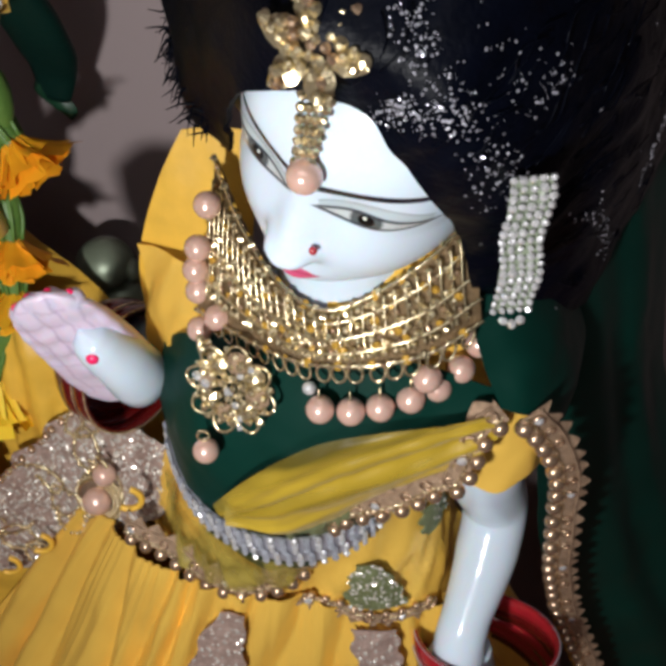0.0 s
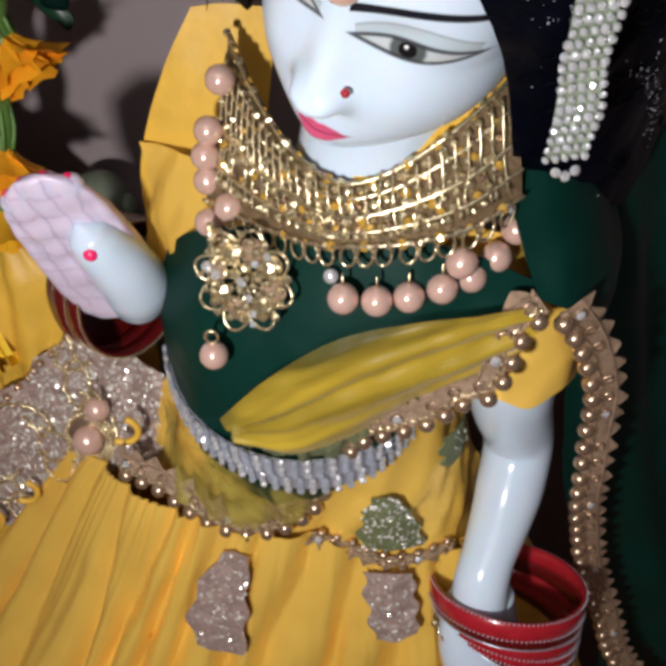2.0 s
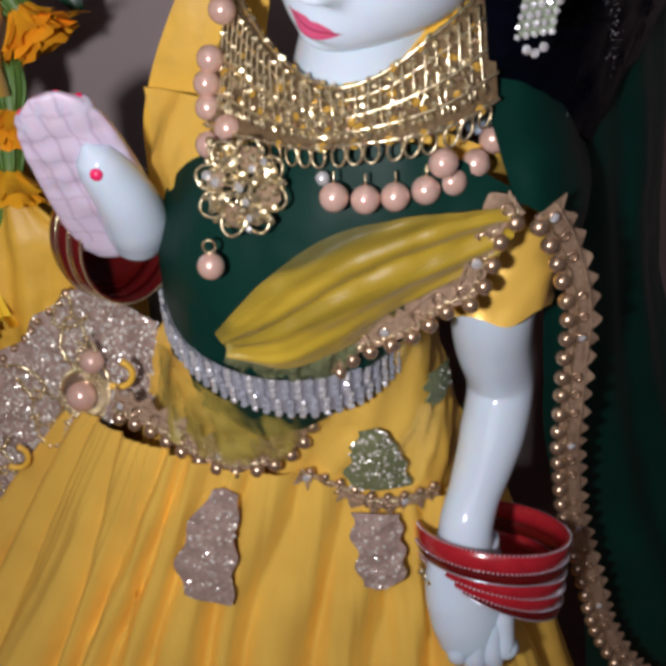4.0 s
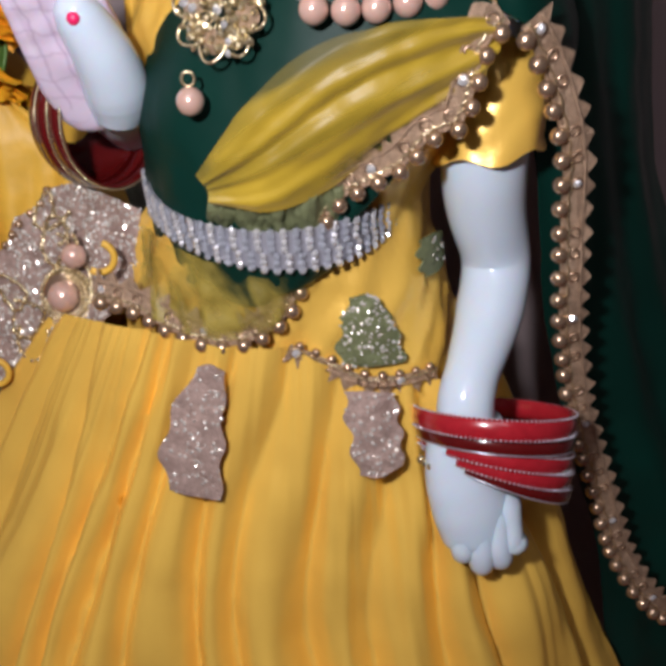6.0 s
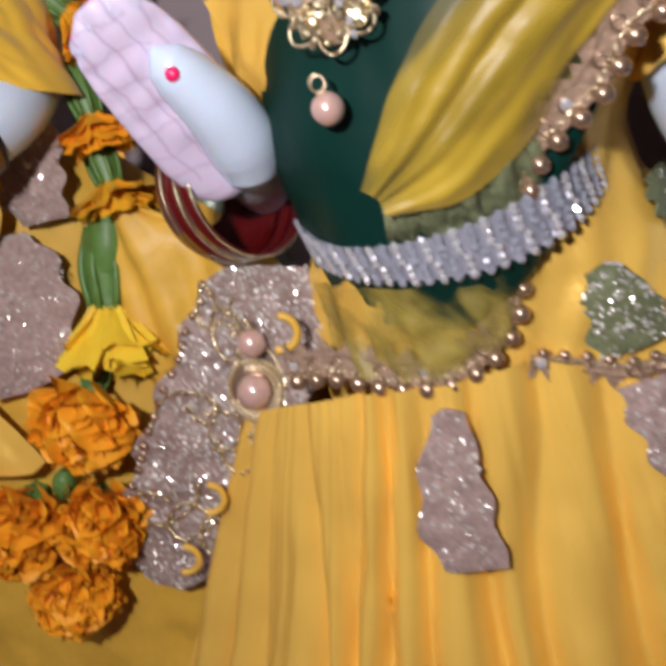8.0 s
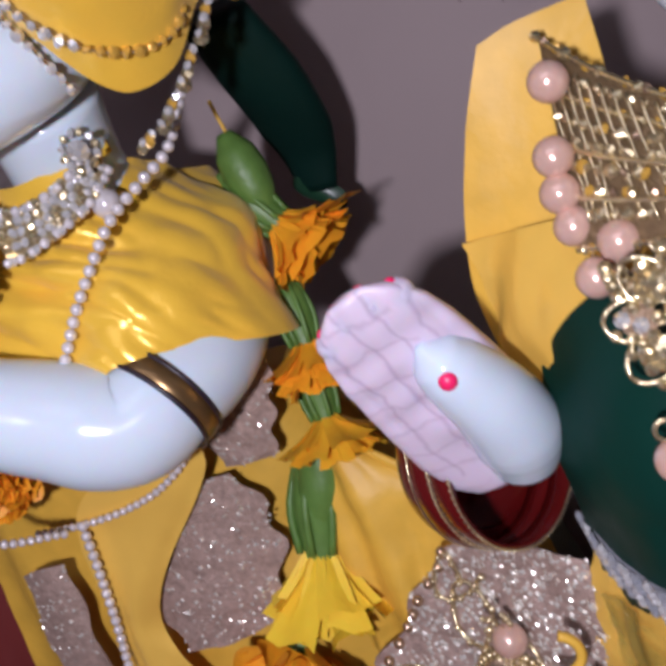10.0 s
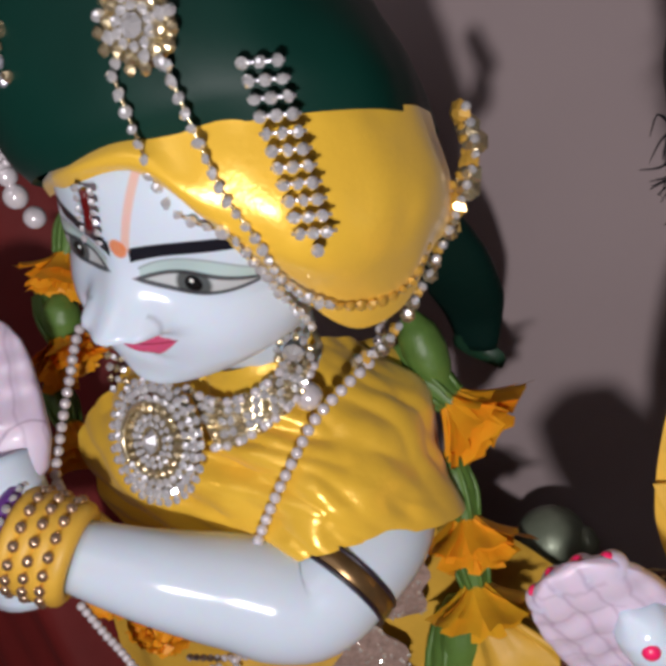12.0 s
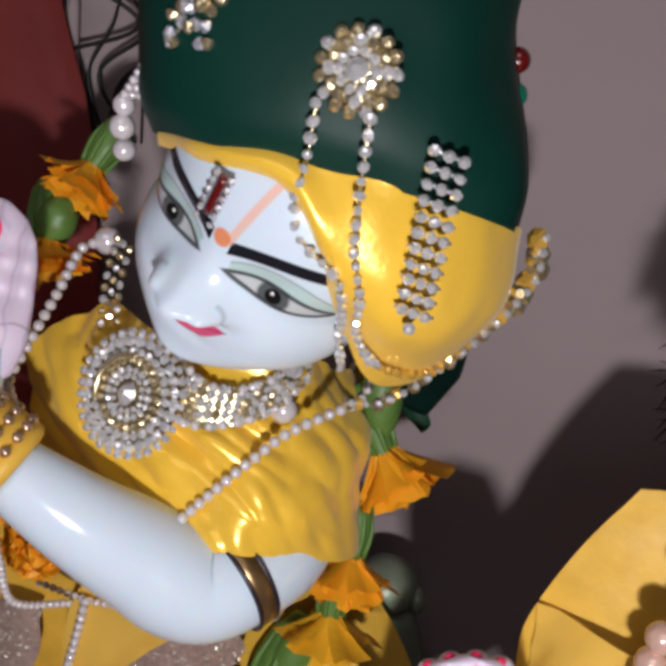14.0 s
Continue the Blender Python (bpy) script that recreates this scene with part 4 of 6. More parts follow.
for p in PEARLS:
    bead(choker, p, 0.0042, PINK_PEARL, "pearl")
for p in PEARLS[:5]:
    part("hook", Shape().tube([V(*p) + V(0, 0, 0.004), V(*p) + V(0, -0.0008, 0.0055), V(*p) + V(0, 0, 0.0075)], 0.0004, 5, 8), GOLD, choker)
bead(choker, (0.0015, 0.1545, 0.5085), 0.0021, GEM, "clear_bead")

cloth("neck_cloth", [[V(0.010, 0.176, 0.553), V(0.026, 0.172, 0.553), V(0.040, 0.168, 0.560), V(0.052, 0.172, 0.566)], [V(0.008, 0.168, 0.540), V(0.024, 0.163, 0.541), V(0.038, 0.160, 0.549), V(0.050, 0.165, 0.555)],
                     [V(0.008, 0.161, 0.530), V(0.021, 0.158, 0.531), V(0.035, 0.157, 0.539), V(0.048, 0.162, 0.546)]], 16, 40, OCHRE, "ochre yellow cloth tucked under the choker", "scarf", crumple=0.0010, scale=110)

# flower pendant with a drop pearl
pend = thing("flower_pendant", "gilt filigree flower pendant with a pink drop pearl", "pendant", at=(-0.025, 0.165, 0.497))
pn = V(-0.32, -0.90, 0.28)
pn /= np.linalg.norm(pn)
pa = np.cross(pn, V(0, 0, 1.0))
pa /= np.linalg.norm(pa)
pb = np.cross(pa, pn)
pc = V(-0.0212, 0.1605, 0.5045)
for k in range(8):
    a = k * math.pi / 4 + 0.2
    d, e = pa * math.cos(a) + pb * math.sin(a), pb * math.cos(a) - pa * math.sin(a)
    rim = [pc + d * (0.0082 + 0.0062 * math.cos(q)) + e * 0.0040 * math.sin(q) + pn * (0.0012 + 0.0008 * math.cos(q)) for q in np.linspace(0, 2 * math.pi, 15)]
    rim_part = part("petal_rim", Shape().tube(rim, 0.0005, 6, 28), GOLD, pend)
    s = Shape()
    s.gem(pc + d * 0.0085 + pn * 0.0010, 0.0036, pn + d * 0.2, 0, 0.35, 10)
    part("petal", s, GOLD if k % 2 else LACE, rim_part, smooth=False)
for k in range(56):
    a, r = k * 2.399, 0.00172 * math.sqrt(k)
    stone(pend, pc + pa * r * math.cos(a) + pb * r * math.sin(a) + pn * (0.0032 - 0.00003 * k), 0.0012 + 0.0004 * (k % 3 == 0), pn, GOLD if k % 7 else GEM, "setting", 0.8)
for k in range(9):
    stone(pend, V(-0.030, 0.172, 0.513) + V(0.0016 * math.cos(k * 2.1), -0.001, 0.0007 * k - 0.004 + 0.0014 * math.sin(k * 2.1)), 0.0014, pn, GOLD, "setting", 0.8)
drop = V(-0.0323, 0.1590, 0.4808)
part("ring", Shape().tube([drop + V(0, 0, 0.0063) + V(0.0018 * math.cos(a), 0, 0.0020 * math.sin(a)) for a in np.linspace(0, 2 * math.pi, 13)], 0.0005, 6, 26), GOLD, pend)
bead(pend, drop, 0.0042, PINK_PEARL, "pearl")


# ---------- belt, trims and lace on the woman ----------
belt = thing("rhinestone_belt", "silver rhinestone belt of upright rows round the waist", "belt", at=(-0.01, 0.17, 0.44))
G = surface([[(-0.0565, 0.204, 0.4520), (-0.0530, 0.190, 0.4480), (-0.0410, 0.1700, 0.4440), (-0.0230, 0.1580, 0.4420), (-0.0050, 0.1555, 0.4415), (0.0120, 0.1600, 0.4430), (0.0260, 0.175, 0.4440), (0.034, 0.192, 0.4445)],
             [(-0.0560, 0.204, 0.4420), (-0.0525, 0.190, 0.4390), (-0.0415, 0.1715, 0.4350), (-0.0240, 0.1590, 0.4310), (-0.0060, 0.1560, 0.4290), (0.0110, 0.1605, 0.4300), (0.0250, 0.175, 0.4330), (0.034, 0.192, 0.4360)]], 12, 105)
N = normals(G)
part("band", Shape().sheet(G - N * 0.0008, 0.0008), SILVER, belt)
for j in range(34):
    for i in range(7):
        a, b = min(11, int(i * 11 / 6)), min(104, 1 + j * 3 + int(i * 0.33))
        stone(belt, G[a, b] + N[a, b] * 0.0006, 0.00138, N[a, b], GEM if j % 2 else BELT_ROW, "rhinestone", 0.7)
cloth("belt_underlap", [[(-0.050, 0.186, 0.437), (-0.03, 0.163, 0.431), (-0.008, 0.158, 0.428), (0.012, 0.163, 0.431), (0.028, 0.178, 0.435)],
                        [(-0.050, 0.187, 0.430), (-0.03, 0.166, 0.424), (-0.012, 0.162, 0.419), (0.000, 0.163, 0.423), (0.020, 0.176, 0.430)]], 14, 40, VELVET, "dark green veil hem below the belt", "veil", crumple=0.0008)
cloth("waist_net", [[(-0.0585, 0.196, 0.434), (-0.046, 0.173, 0.4335), (-0.030, 0.1635, 0.430), (-0.012, 0.1600, 0.4265), (0.002, 0.1600, 0.428)],
                    [(-0.0600, 0.196, 0.422), (-0.048, 0.173, 0.4190), (-0.030, 0.1635, 0.416), (-0.012, 0.1610, 0.4150), (0.000, 0.1615, 0.420)],
                    [(-0.0620, 0.190, 0.412), (-0.050, 0.171, 0.4070), (-0.032, 0.1650, 0.403), (-0.016, 0.1645, 0.4050), (-0.004, 0.1640, 0.416)]], 34, 60, WAIST_NET,
      "crumpled sheer olive net gathered between belt and skirt", "ruffle", fold=(0.0022, 6, 4), crumple=0.0010, scale=120, fade=0.6)


def bead_trim(name, label, path, count, width, r=0.0024, side=1.0, tooth=0.0036, lace_label="gold lace ribbon with pointed teeth"):
    """A lace ribbon with pointed teeth on one edge, small rings along it and a string of beads on the other edge."""
    trim = thing(name, label, "trim", at=path[len(path) // 2])
    p = smooth_line(path, 240)
    t = np.gradient(p, axis=0)
    t /= np.linalg.norm(t, axis=1)[:, None]
    out = np.cross(t, V(0, -1, 0.15)) * side
    out /= np.linalg.norm(out, axis=1)[:, None]
    n = np.cross(out, t) * side
    n *= np.where(n[:, 1] > 0, -1, 1)[:, None]
    saw = np.abs((np.arange(240) / 240 * count * 1.05) % 1 - 0.5) * 2
    wave = (np.sin(np.arange(240) * 0.35) * 0.0005)[:, None]
    g = np.stack([p + out * 0.0008 + n * (0.0006 + wave), p + out * width * 0.5 + n * (0.0012 - wave), p + out * width + n * 0.0006, p + out * (width + tooth * saw[:, None]) + n * (0.0003 + wave)])
    ribbon = part("ribbon", Shape().sheet(g, 0.0006), LACE, trim, lace_label)
    part("cord", Shape().tube(p[::6] + out[::6] * 0.0012 + n[::6] * 0.0008, 0.0007, 6, 120), LACE, ribbon)
    part("cord", Shape().tube(p[::6] + out[::6] * width * 0.95 + n[::6] * 0.0012, 0.0006, 6, 160), LACE, ribbon)
    part("thread", Shape().tube([p[q] + out[q] * width * (0.32 + 0.10 * (q // 3 % 2)) + n[q] * 0.0018 for q in range(0, 240, 3)], 0.00035, 5, 240), GOLD, ribbon, "zigzag gilt thread")
    for k in range(count):
        i = int((k + 0.5) / count * 239)
        bead(trim, p[i] + n[i] * 0.0012, r, BRONZE, "bead")
        if k % 4 != 3:
            c = p[i] + out[i] * width * 0.62 + n[i] * 0.0016
            if k % 6 == 0:
                stone(trim, c, 0.0019, n[i], GEM)
            ring = [c + t[i] * 0.0016 * math.cos(a) + out[i] * 0.0016 * math.sin(a) for a in np.linspace(0, 2 * math.pi, 11)]
            part("ring", Shape().tube(ring, 0.00050, 6, 20), BRONZE, trim)
    return trim


DIAG = [(-0.0025, 0.1655, 0.4215), (0.001, 0.162, 0.434), (0.010, 0.1575, 0.449), (0.021, 0.1540, 0.4555), (0.029, 0.1525, 0.4600), (0.037, 0.1500, 0.4685), (0.0445, 0.1490, 0.4715), (0.0480, 0.1490, 0.4790), (0.0500, 0.1490, 0.4870), (0.0525, 0.1492, 0.4940), (0.0580, 0.1500, 0.4980)]
bead_trim("chest_trim", "gold lace trim with bronze beads along the veil over the chest", DIAG, 15, 0.0075, r=0.0026, side=-1.0)
CHAIN = [(0.0600, 0.1503, 0.4972), (0.0635, 0.1520, 0.4920), (0.0685, 0.1560, 0.4835), (0.0745, 0.1600, 0.4690), (0.0780, 0.164, 0.456), (0.0795, 0.168, 0.440), (0.0810, 0.170, 0.420), (0.0830, 0.174, 0.400), (0.0865, 0.178, 0.383), (0.0900, 0.181, 0.366), (0.0950, 0.184, 0.349), (0.105, 0.187, 0.320), (0.117, 0.190, 0.285), (0.136, 0.192, 0.255), (0.16, 0.20, 0.235)]
bead_trim("hanging_trim", "gold lace trim with bronze beads hanging from the shoulder", CHAIN, 35, 0.0078, r=0.0028, side=-1.0)
ROW = [(-0.076, 0.186, 0.411), (-0.064, 0.180, 0.4095), (-0.058, 0.177, 0.4075), (-0.049, 0.1715, 0.4040), (-0.040, 0.1675, 0.4015), (-0.0312, 0.1655, 0.3998), (-0.019, 0.1655, 0.4018), (-0.008, 0.1655, 0.4105), (-0.0024, 0.1665, 0.4213)]
bead_trim("waist_trim", "gold lace trim with bronze beads round the waist", ROW, 13, 0.0078, r=0.0027, side=-1.0, tooth=0.004)
HIP = [(-0.008, 0.1655, 0.4005), (0.004, 0.166, 0.394), (0.016, 0.1645, 0.388), (0.028, 0.1665, 0.3865), (0.041, 0.173, 0.386)]
bead_trim("hip_trim", "gold lace trim folded over the top of the skirt", HIP, 9, 0.004, r=0.0016, side=1.0, tooth=0.004)


def motif(name, rows, count, seed, material, label, glitter=0.0006):
    ob = thing(name, label, "applique", at=rows[0][0])
    g = surface(rows, 22, 16) + V(0, -0.0035 if name == "skirt_applique" else 0.0, 0)
    n = normals(g)
    edge = 0.5 + 0.5 * np.sin(np.linspace(0, 15, 22))
    g[:, 0] += (g[:, 1] - g[:, 0]) * (edge * 2.2 - 1.6)[:, None]
    g[:, -1] += (g[:, -2] - g[:, -1]) * (np.sin(np.linspace(1, 19, 22)) * 0.8 + 0.2)[:, None]
    g = rough_cloth(g, 0.0009, 160, seed)
    part("net", Shape().sheet(g, 0.0007), material, ob)
    part("glitter", scatter_glitter(g, count, glitter, seed), SEQUIN, ob, "silver and gold sequins", False, "stuff")
    return ob


motif("skirt_applique", [[(-0.039, 0.1640, 0.3955), (-0.035, 0.1635, 0.3965), (-0.030, 0.1635, 0.393)], [(-0.047, 0.1630, 0.383), (-0.039, 0.1620, 0.383), (-0.0315, 0.1620, 0.382)],
                         [(-0.053, 0.1610, 0.368), (-0.043, 0.1595, 0.367), (-0.0330, 0.1590, 0.366)], [(-0.053, 0.1590, 0.352), (-0.045, 0.1570, 0.350), (-0.0355, 0.1565, 0.348)]], 130, 3, GLITTER_CLOTH, "tan glitter net applique on the yellow skirt")
motif("skirt_applique", [[(0.009, 0.1630, 0.384), (0.017, 0.1620, 0.384), (0.026, 0.1640, 0.382)], [(0.010, 0.1600, 0.372), (0.018, 0.1590, 0.371), (0.0275, 0.1600, 0.368)], [(0.0125, 0.1565, 0.355), (0.019, 0.1560, 0.354), (0.0275, 0.1570, 0.358)]], 110, 5, GLITTER_CLOTH, "tan glitter net applique on the yellow skirt")
motif("leaf_applique", [[(0.012, 0.1645, 0.4155), (0.018, 0.1630, 0.4170), (0.022, 0.1635, 0.4140)], [(0.009, 0.1650, 0.405), (0.018, 0.1625, 0.406), (0.027, 0.1645, 0.404)], [(0.008, 0.1650, 0.391), (0.018, 0.1630, 0.391), (0.030, 0.1660, 0.391)]], 130, 6, GREEN_NET, "green glitter net leaf applique on the blouse")
motif("leaf_applique", [[(0.036, 0.176, 0.430), (0.041, 0.180, 0.431), (0.045, 0.19, 0.429)], [(0.036, 0.175, 0.424), (0.041, 0.179, 0.424), (0.046, 0.19, 0.423)], [(0.038, 0.176, 0.417), (0.042, 0.180, 0.417), (0.046, 0.19, 0.416)]], 10, 8, GREEN_NET, "green glitter net leaf applique on the blouse")

# lace panel with the pearl brooch
panel = thing("lace_panel", "gold glitter lace panel beside the skirt", "lace", at=(-0.12, 0.22, 0.39))
G = surface([[(-0.099, 0.223, 0.440), (-0.086, 0.216, 0.444), (-0.060, 0.200, 0.437)], [(-0.127, 0.224, 0.415), (-0.098, 0.2140, 0.412), (-0.062, 0.190, 0.412)], [(-0.152, 0.225, 0.390), (-0.122, 0.219, 0.385), (-0.084, 0.200, 0.392)],
             [(-0.180, 0.230, 0.354), (-0.148, 0.225, 0.350), (-0.108, 0.214, 0.366)], [(-0.163, 0.227, 0.332), (-0.145, 0.225, 0.335), (-0.126, 0.221, 0.346)]], 50, 34)
G = rough_cloth(G, 0.0028, 75, 5)
G[:, 0] += (G[:, 1] - G[:, 0]) * (np.sin(np.linspace(0, 38, 50)) * 1.2)[:, None]
for a in range(0, 34, 2):
    bead(panel, G[a, 1] + V(0, 0.0045, 0), 0.0017, BRONZE, "bead")
G = G + V(0, 0.006, 0)
part("net", Shape().sheet(G, 0.0008), GLITTER_CLOTH, panel)
part("glitter", scatter_glitter(G, 3000, 0.00068, 12), SEQUIN, panel, "gold and silver sequins", False, "stuff")
for k, (x, y, z) in enumerate(((-0.128, 0.216, 0.372), (-0.150, 0.222, 0.350), (-0.074, 0.192, 0.425))):
    part("scallop", Shape().tube([V(x, y - 0.001, z) + V(0.0055 * math.cos(a), 0, 0.0055 * math.sin(a)) for a in np.linspace(-2.2, 1.2, 12)], 0.0013, 8, 24), OCHRE, panel, "ochre cord loop")
for k in range(9):
    a0, b0 = 4 + 5 * k, 6 + (7 * k) % 20
    pts = [G[min(49, max(0, int(a0 + 4 * math.sin(q * 1.3 + k)))), min(33, max(0, int(b0 + 6 * math.cos(q + k))))] - V(0, 0.0016, 0) for q in np.linspace(0, 5.0, 9)]
    part("scroll", Shape().tube(pts, 0.0007, 6, 60), GOLD, panel, "gilt cord scroll")
    for q in smooth_line(pts, 12):
        bead(panel, q - V(0, 0.0008, 0), 0.0010, GOLD, "granule")
brooch = thing("pearl_brooch", "gilt brooch with two pink pearls on the lace panel", "brooch", at=(-0.093, 0.21, 0.405))
bn = V(-0.25, -0.93, 0.25)
bn /= np.linalg.norm(bn)
ba = np.cross(bn, V(0, 0, 1.0))
ba /= np.linalg.norm(ba)
bb = np.cross(ba, bn)
bc = V(-0.0930, 0.2115, 0.4040)
part("plate", Shape().ball(bc - bn * 0.001, (0.0098, 0.0026, 0.0098), 24, 12), BRONZE, brooch)
bead(brooch, bc + bn * 0.0030, 0.0060, PINK_PEARL, "pearl")
bead(brooch, (-0.0873, 0.2080, 0.4206), 0.0047, PINK_PEARL, "pearl")
for ring_r, cnt, sz in ((0.0070, 26, 0.0009), (0.0086, 30, 0.0011), (0.0104, 36, 0.0010)):
    for k in range(cnt):
        a = 2 * math.pi * k / cnt
        bead(brooch, bc + ba * ring_r * math.cos(a) + bb * ring_r * math.sin(a) + bn * (0.0035 - ring_r * 0.25), sz, GOLD, "granule")
for k in range(14):
    bead(brooch, V(-0.0885, 0.2085, 0.4255) + V(0.0032 * math.cos(k * 1.9), -0.001, 0.0009 * (k % 5) + 0.0022 * math.sin(k * 1.9)), 0.0009, GOLD, "granule")


# ---------- bangles ----------
def bangle(name, c, axis, r, width, material, edge, label, group, toothed=0):
    ob = thing(name, label, "bangle", group, at=c)
    axis = np.array(axis, float) / np.linalg.norm(axis)
    a = np.cross(axis, V(0.2, 0.9, 0.1))
    a /= np.linalg.norm(a)
    b = np.cross(axis, a)
    th = np.linspace(0, 2 * np.pi, 73)[:-1]
    ring = np.cos(th)[:, None] * a + np.sin(th)[:, None] * b
    prof = [(-0.5, 0), (-0.42, 0.0005), (0, 0.0008), (0.42, 0.0005), (0.5, 0), (0.5, -0.0008), (0, -0.0010), (-0.5, -0.0008), (-0.5, 0)]
    hoop = part("hoop", Shape().grid(np.array([V(*c) + ring * (r + d) + axis * width * w for w, d in prof]), closed=True), material, ob)
    for w in (-0.5, 0.5):
        part("rim", Shape().tube([V(*c) + (np.cos(q) * a + np.sin(q) * b) * (r + 0.0003) + axis * width * w for q in np.linspace(0, 2 * math.pi, 49)], 0.00070 if edge is DARK_EDGE else 0.00026, 6, 96), material if toothed > 100 else edge, hoop, "" if toothed > 100 else "gilt edge")
    if toothed:
        s = Shape()
        for k in range(toothed):
            q = 2 * math.pi * k / toothed
            d = np.cos(q) * a + np.sin(q) * b
            for w in (-0.5, 0.5):
                s.ball(V(*c) + d * (r + 0.0007) + axis * width * w, (0.00042,) * 3, 6, 4)
        part("beading", s, edge, hoop, "fine silver beading", kind="stuff")
    return ob


for k, (c, ax, w, m, t) in enumerate((((0.0600, 0.1635, 0.3690), (0.10, 0.36, 1.0), 0.0055, RED_GLASS, 110), ((0.0603, 0.1635, 0.3630), (0.13, 0.36, 1.0), 0.0048, DARK_RED, 0),
                                     ((0.0605, 0.1635, 0.3575), (0.24, 0.36, 1.0), 0.0045, RED_GLASS, 110), ((0.0612, 0.1635, 0.3530), (0.33, 0.34, 1.0), 0.0045, RED_GLASS, 110), ((0.0622, 0.1635, 0.3490), (0.42, 0.32, 1.0), 0.0040, DARK_RED, 0))):
    bangle("bangle", c, ax, 0.0272 - 0.0003 * k, w * 1.18, m, SILVER, "red lacquered bangle with silver beaded edges on the hanging wrist" if t else "plain dark red bangle on the hanging wrist", "bangles on the hanging wrist", t)
charm = thing("bangle_charms", "row of small gilt bells hanging from a bangle", "jewellery", at=(0.04, 0.155, 0.355))
for k in range(5):
    a = math.radians(176 + 8 * k)
    bead(charm, (0.0610 + 0.0275 * math.cos(a), 0.1635 + 0.0275 * math.sin(a), 0.3505 - 0.30 * 0.0275 * math.cos(a) - 0.34 * 0.0275 * math.sin(a) - 0.0035), 0.0015, GOLD, "bell", 1.2)
UPPER = V(0.80, -0.58, 0.02)
for k, (d, e, t) in enumerate(((0.0, GOLD, 90), (-0.0066, GOLD, 0))):
    bangle("bangle", tuple(V(-0.0690, 0.2160, 0.4680) + UPPER / np.linalg.norm(UPPER) * d), UPPER, 0.0240, 0.0064, DARK_RED, e, "dark maroon glass bangle with a gilt edge on the raised wrist", "bangles on the raised wrist", t)


# Added shell closes the hoops, in place of more bangles stacked behind.
un = UPPER / np.linalg.norm(UPPER)
ua = np.cross(un, V(0.2, 0.9, 0.1))
ua /= np.linalg.norm(ua)
ub = np.cross(un, ua)
th = np.linspace(0, 2 * np.pi, 49)
g = np.array([[V(-0.0690, 0.2160, 0.4680) + un * d + (ua * math.cos(q) + ub * math.sin(q)) * r for q in th] for d, r in ((-0.0098, 0.0232), (-0.013, 0.0228), (-0.017, 0.0205), (-0.020, 0.0150), (-0.0205, 0.0095))])
solo("wrist_cuff", Shape().sheet(surface(list(g), 20, 49), 0.0008), DARK_RED, "deep dark red shell in place of further bangles on the raised wrist", "cuff")


# ---------- the flute player ----------
FACE_K = face_paint("painted_face_two", -0.0172, 0.0112, True, 0.0016, 0.0021, 1.70, (0.34, 0.50, 0.42), lean=-0.10, smile=16.0)
PALM_K = palm_paint("painted_palm_two", [(0.0020, 0.040, 0.0024)])
s = Shape()
KX, KU, KF = head(s, (-0.1350, 0.2055, 0.6255), (0.843, -0.203, -0.500), (0.393, -0.403, 0.827), -0.0200, 1, -0.0112, 0.0100, 0.86, 1.55, 1.24)
s.tube([(-0.150, 0.245, 0.555), (-0.147, 0.238, 0.578), (-0.140, 0.226, 0.598)], [0.020, 0.015, 0.016], 24, 14)
s.tube([(-0.165, 0.300, 0.40), (-0.163, 0.290, 0.48), (-0.158, 0.262, 0.545)], [0.024, 0.024, 0.022], 28, 18)
s.tube([(-0.2010, 0.1920, 0.5515), (-0.1850, 0.1960, 0.5385), (-0.1690, 0.2030, 0.5250), (-0.1535, 0.2075, 0.5145), (-0.1420, 0.2140, 0.5165), (-0.1310, 0.2285, 0.5190), (-0.128, 0.246, 0.522), (-0.128, 0.258, 0.525)],
       [0.0098, 0.0122, 0.0147, 0.0165, 0.0158, 0.0142, 0.0115, 0.0080], 40, 66)
s.tube([(-0.222, 0.196, 0.545), (-0.217, 0.195, 0.562), (-0.217, 0.199, 0.582)], [0.012, 0.011, 0.011], 24, 16)
open_hand(s, (-0.2185, 0.1960, 0.5730), (-0.2145, 0.2110, 0.6160), (1.0, 0.45, -0.05), 2, thumb=-1.0, rise=0.35)
solo("statue", s, [MARBLE, FACE_K, PALM_K], "white marble statue of a flute player, arm across chest", "statue")

cloth("shirt", [
    [(-0.193, 0.240, 0.588), (-0.172, 0.2235, 0.5835), (-0.150, 0.2255, 0.5790), (-0.134, 0.240, 0.577), (-0.121, 0.263, 0.566), (-0.120, 0.29, 0.56)],
    [(-0.215, 0.232, 0.573), (-0.185, 0.2180, 0.5650), (-0.155, 0.2150, 0.5620), (-0.130, 0.221, 0.556), (-0.112, 0.243, 0.549), (-0.112, 0.28, 0.545)],
    [(-0.213, 0.226, 0.555), (-0.190, 0.2160, 0.5480), (-0.160, 0.2095, 0.5430), (-0.134, 0.2045, 0.541), (-0.1125, 0.2350, 0.533), (-0.115, 0.270, 0.53)],
    [(-0.207, 0.224, 0.540), (-0.190, 0.2210, 0.5330), (-0.167, 0.2130, 0.5250), (-0.145, 0.2010, 0.5305), (-0.127, 0.2085, 0.5262), (-0.1108, 0.2365, 0.5138), (-0.117, 0.264, 0.513)]], 80, 120, SILK,
    "shiny yellow silk shirt with creases from the neck", "shirt", crease=(-0.0046, 5.5, 4, -0.40, 2.0), crumple=0.0008, scale=70)
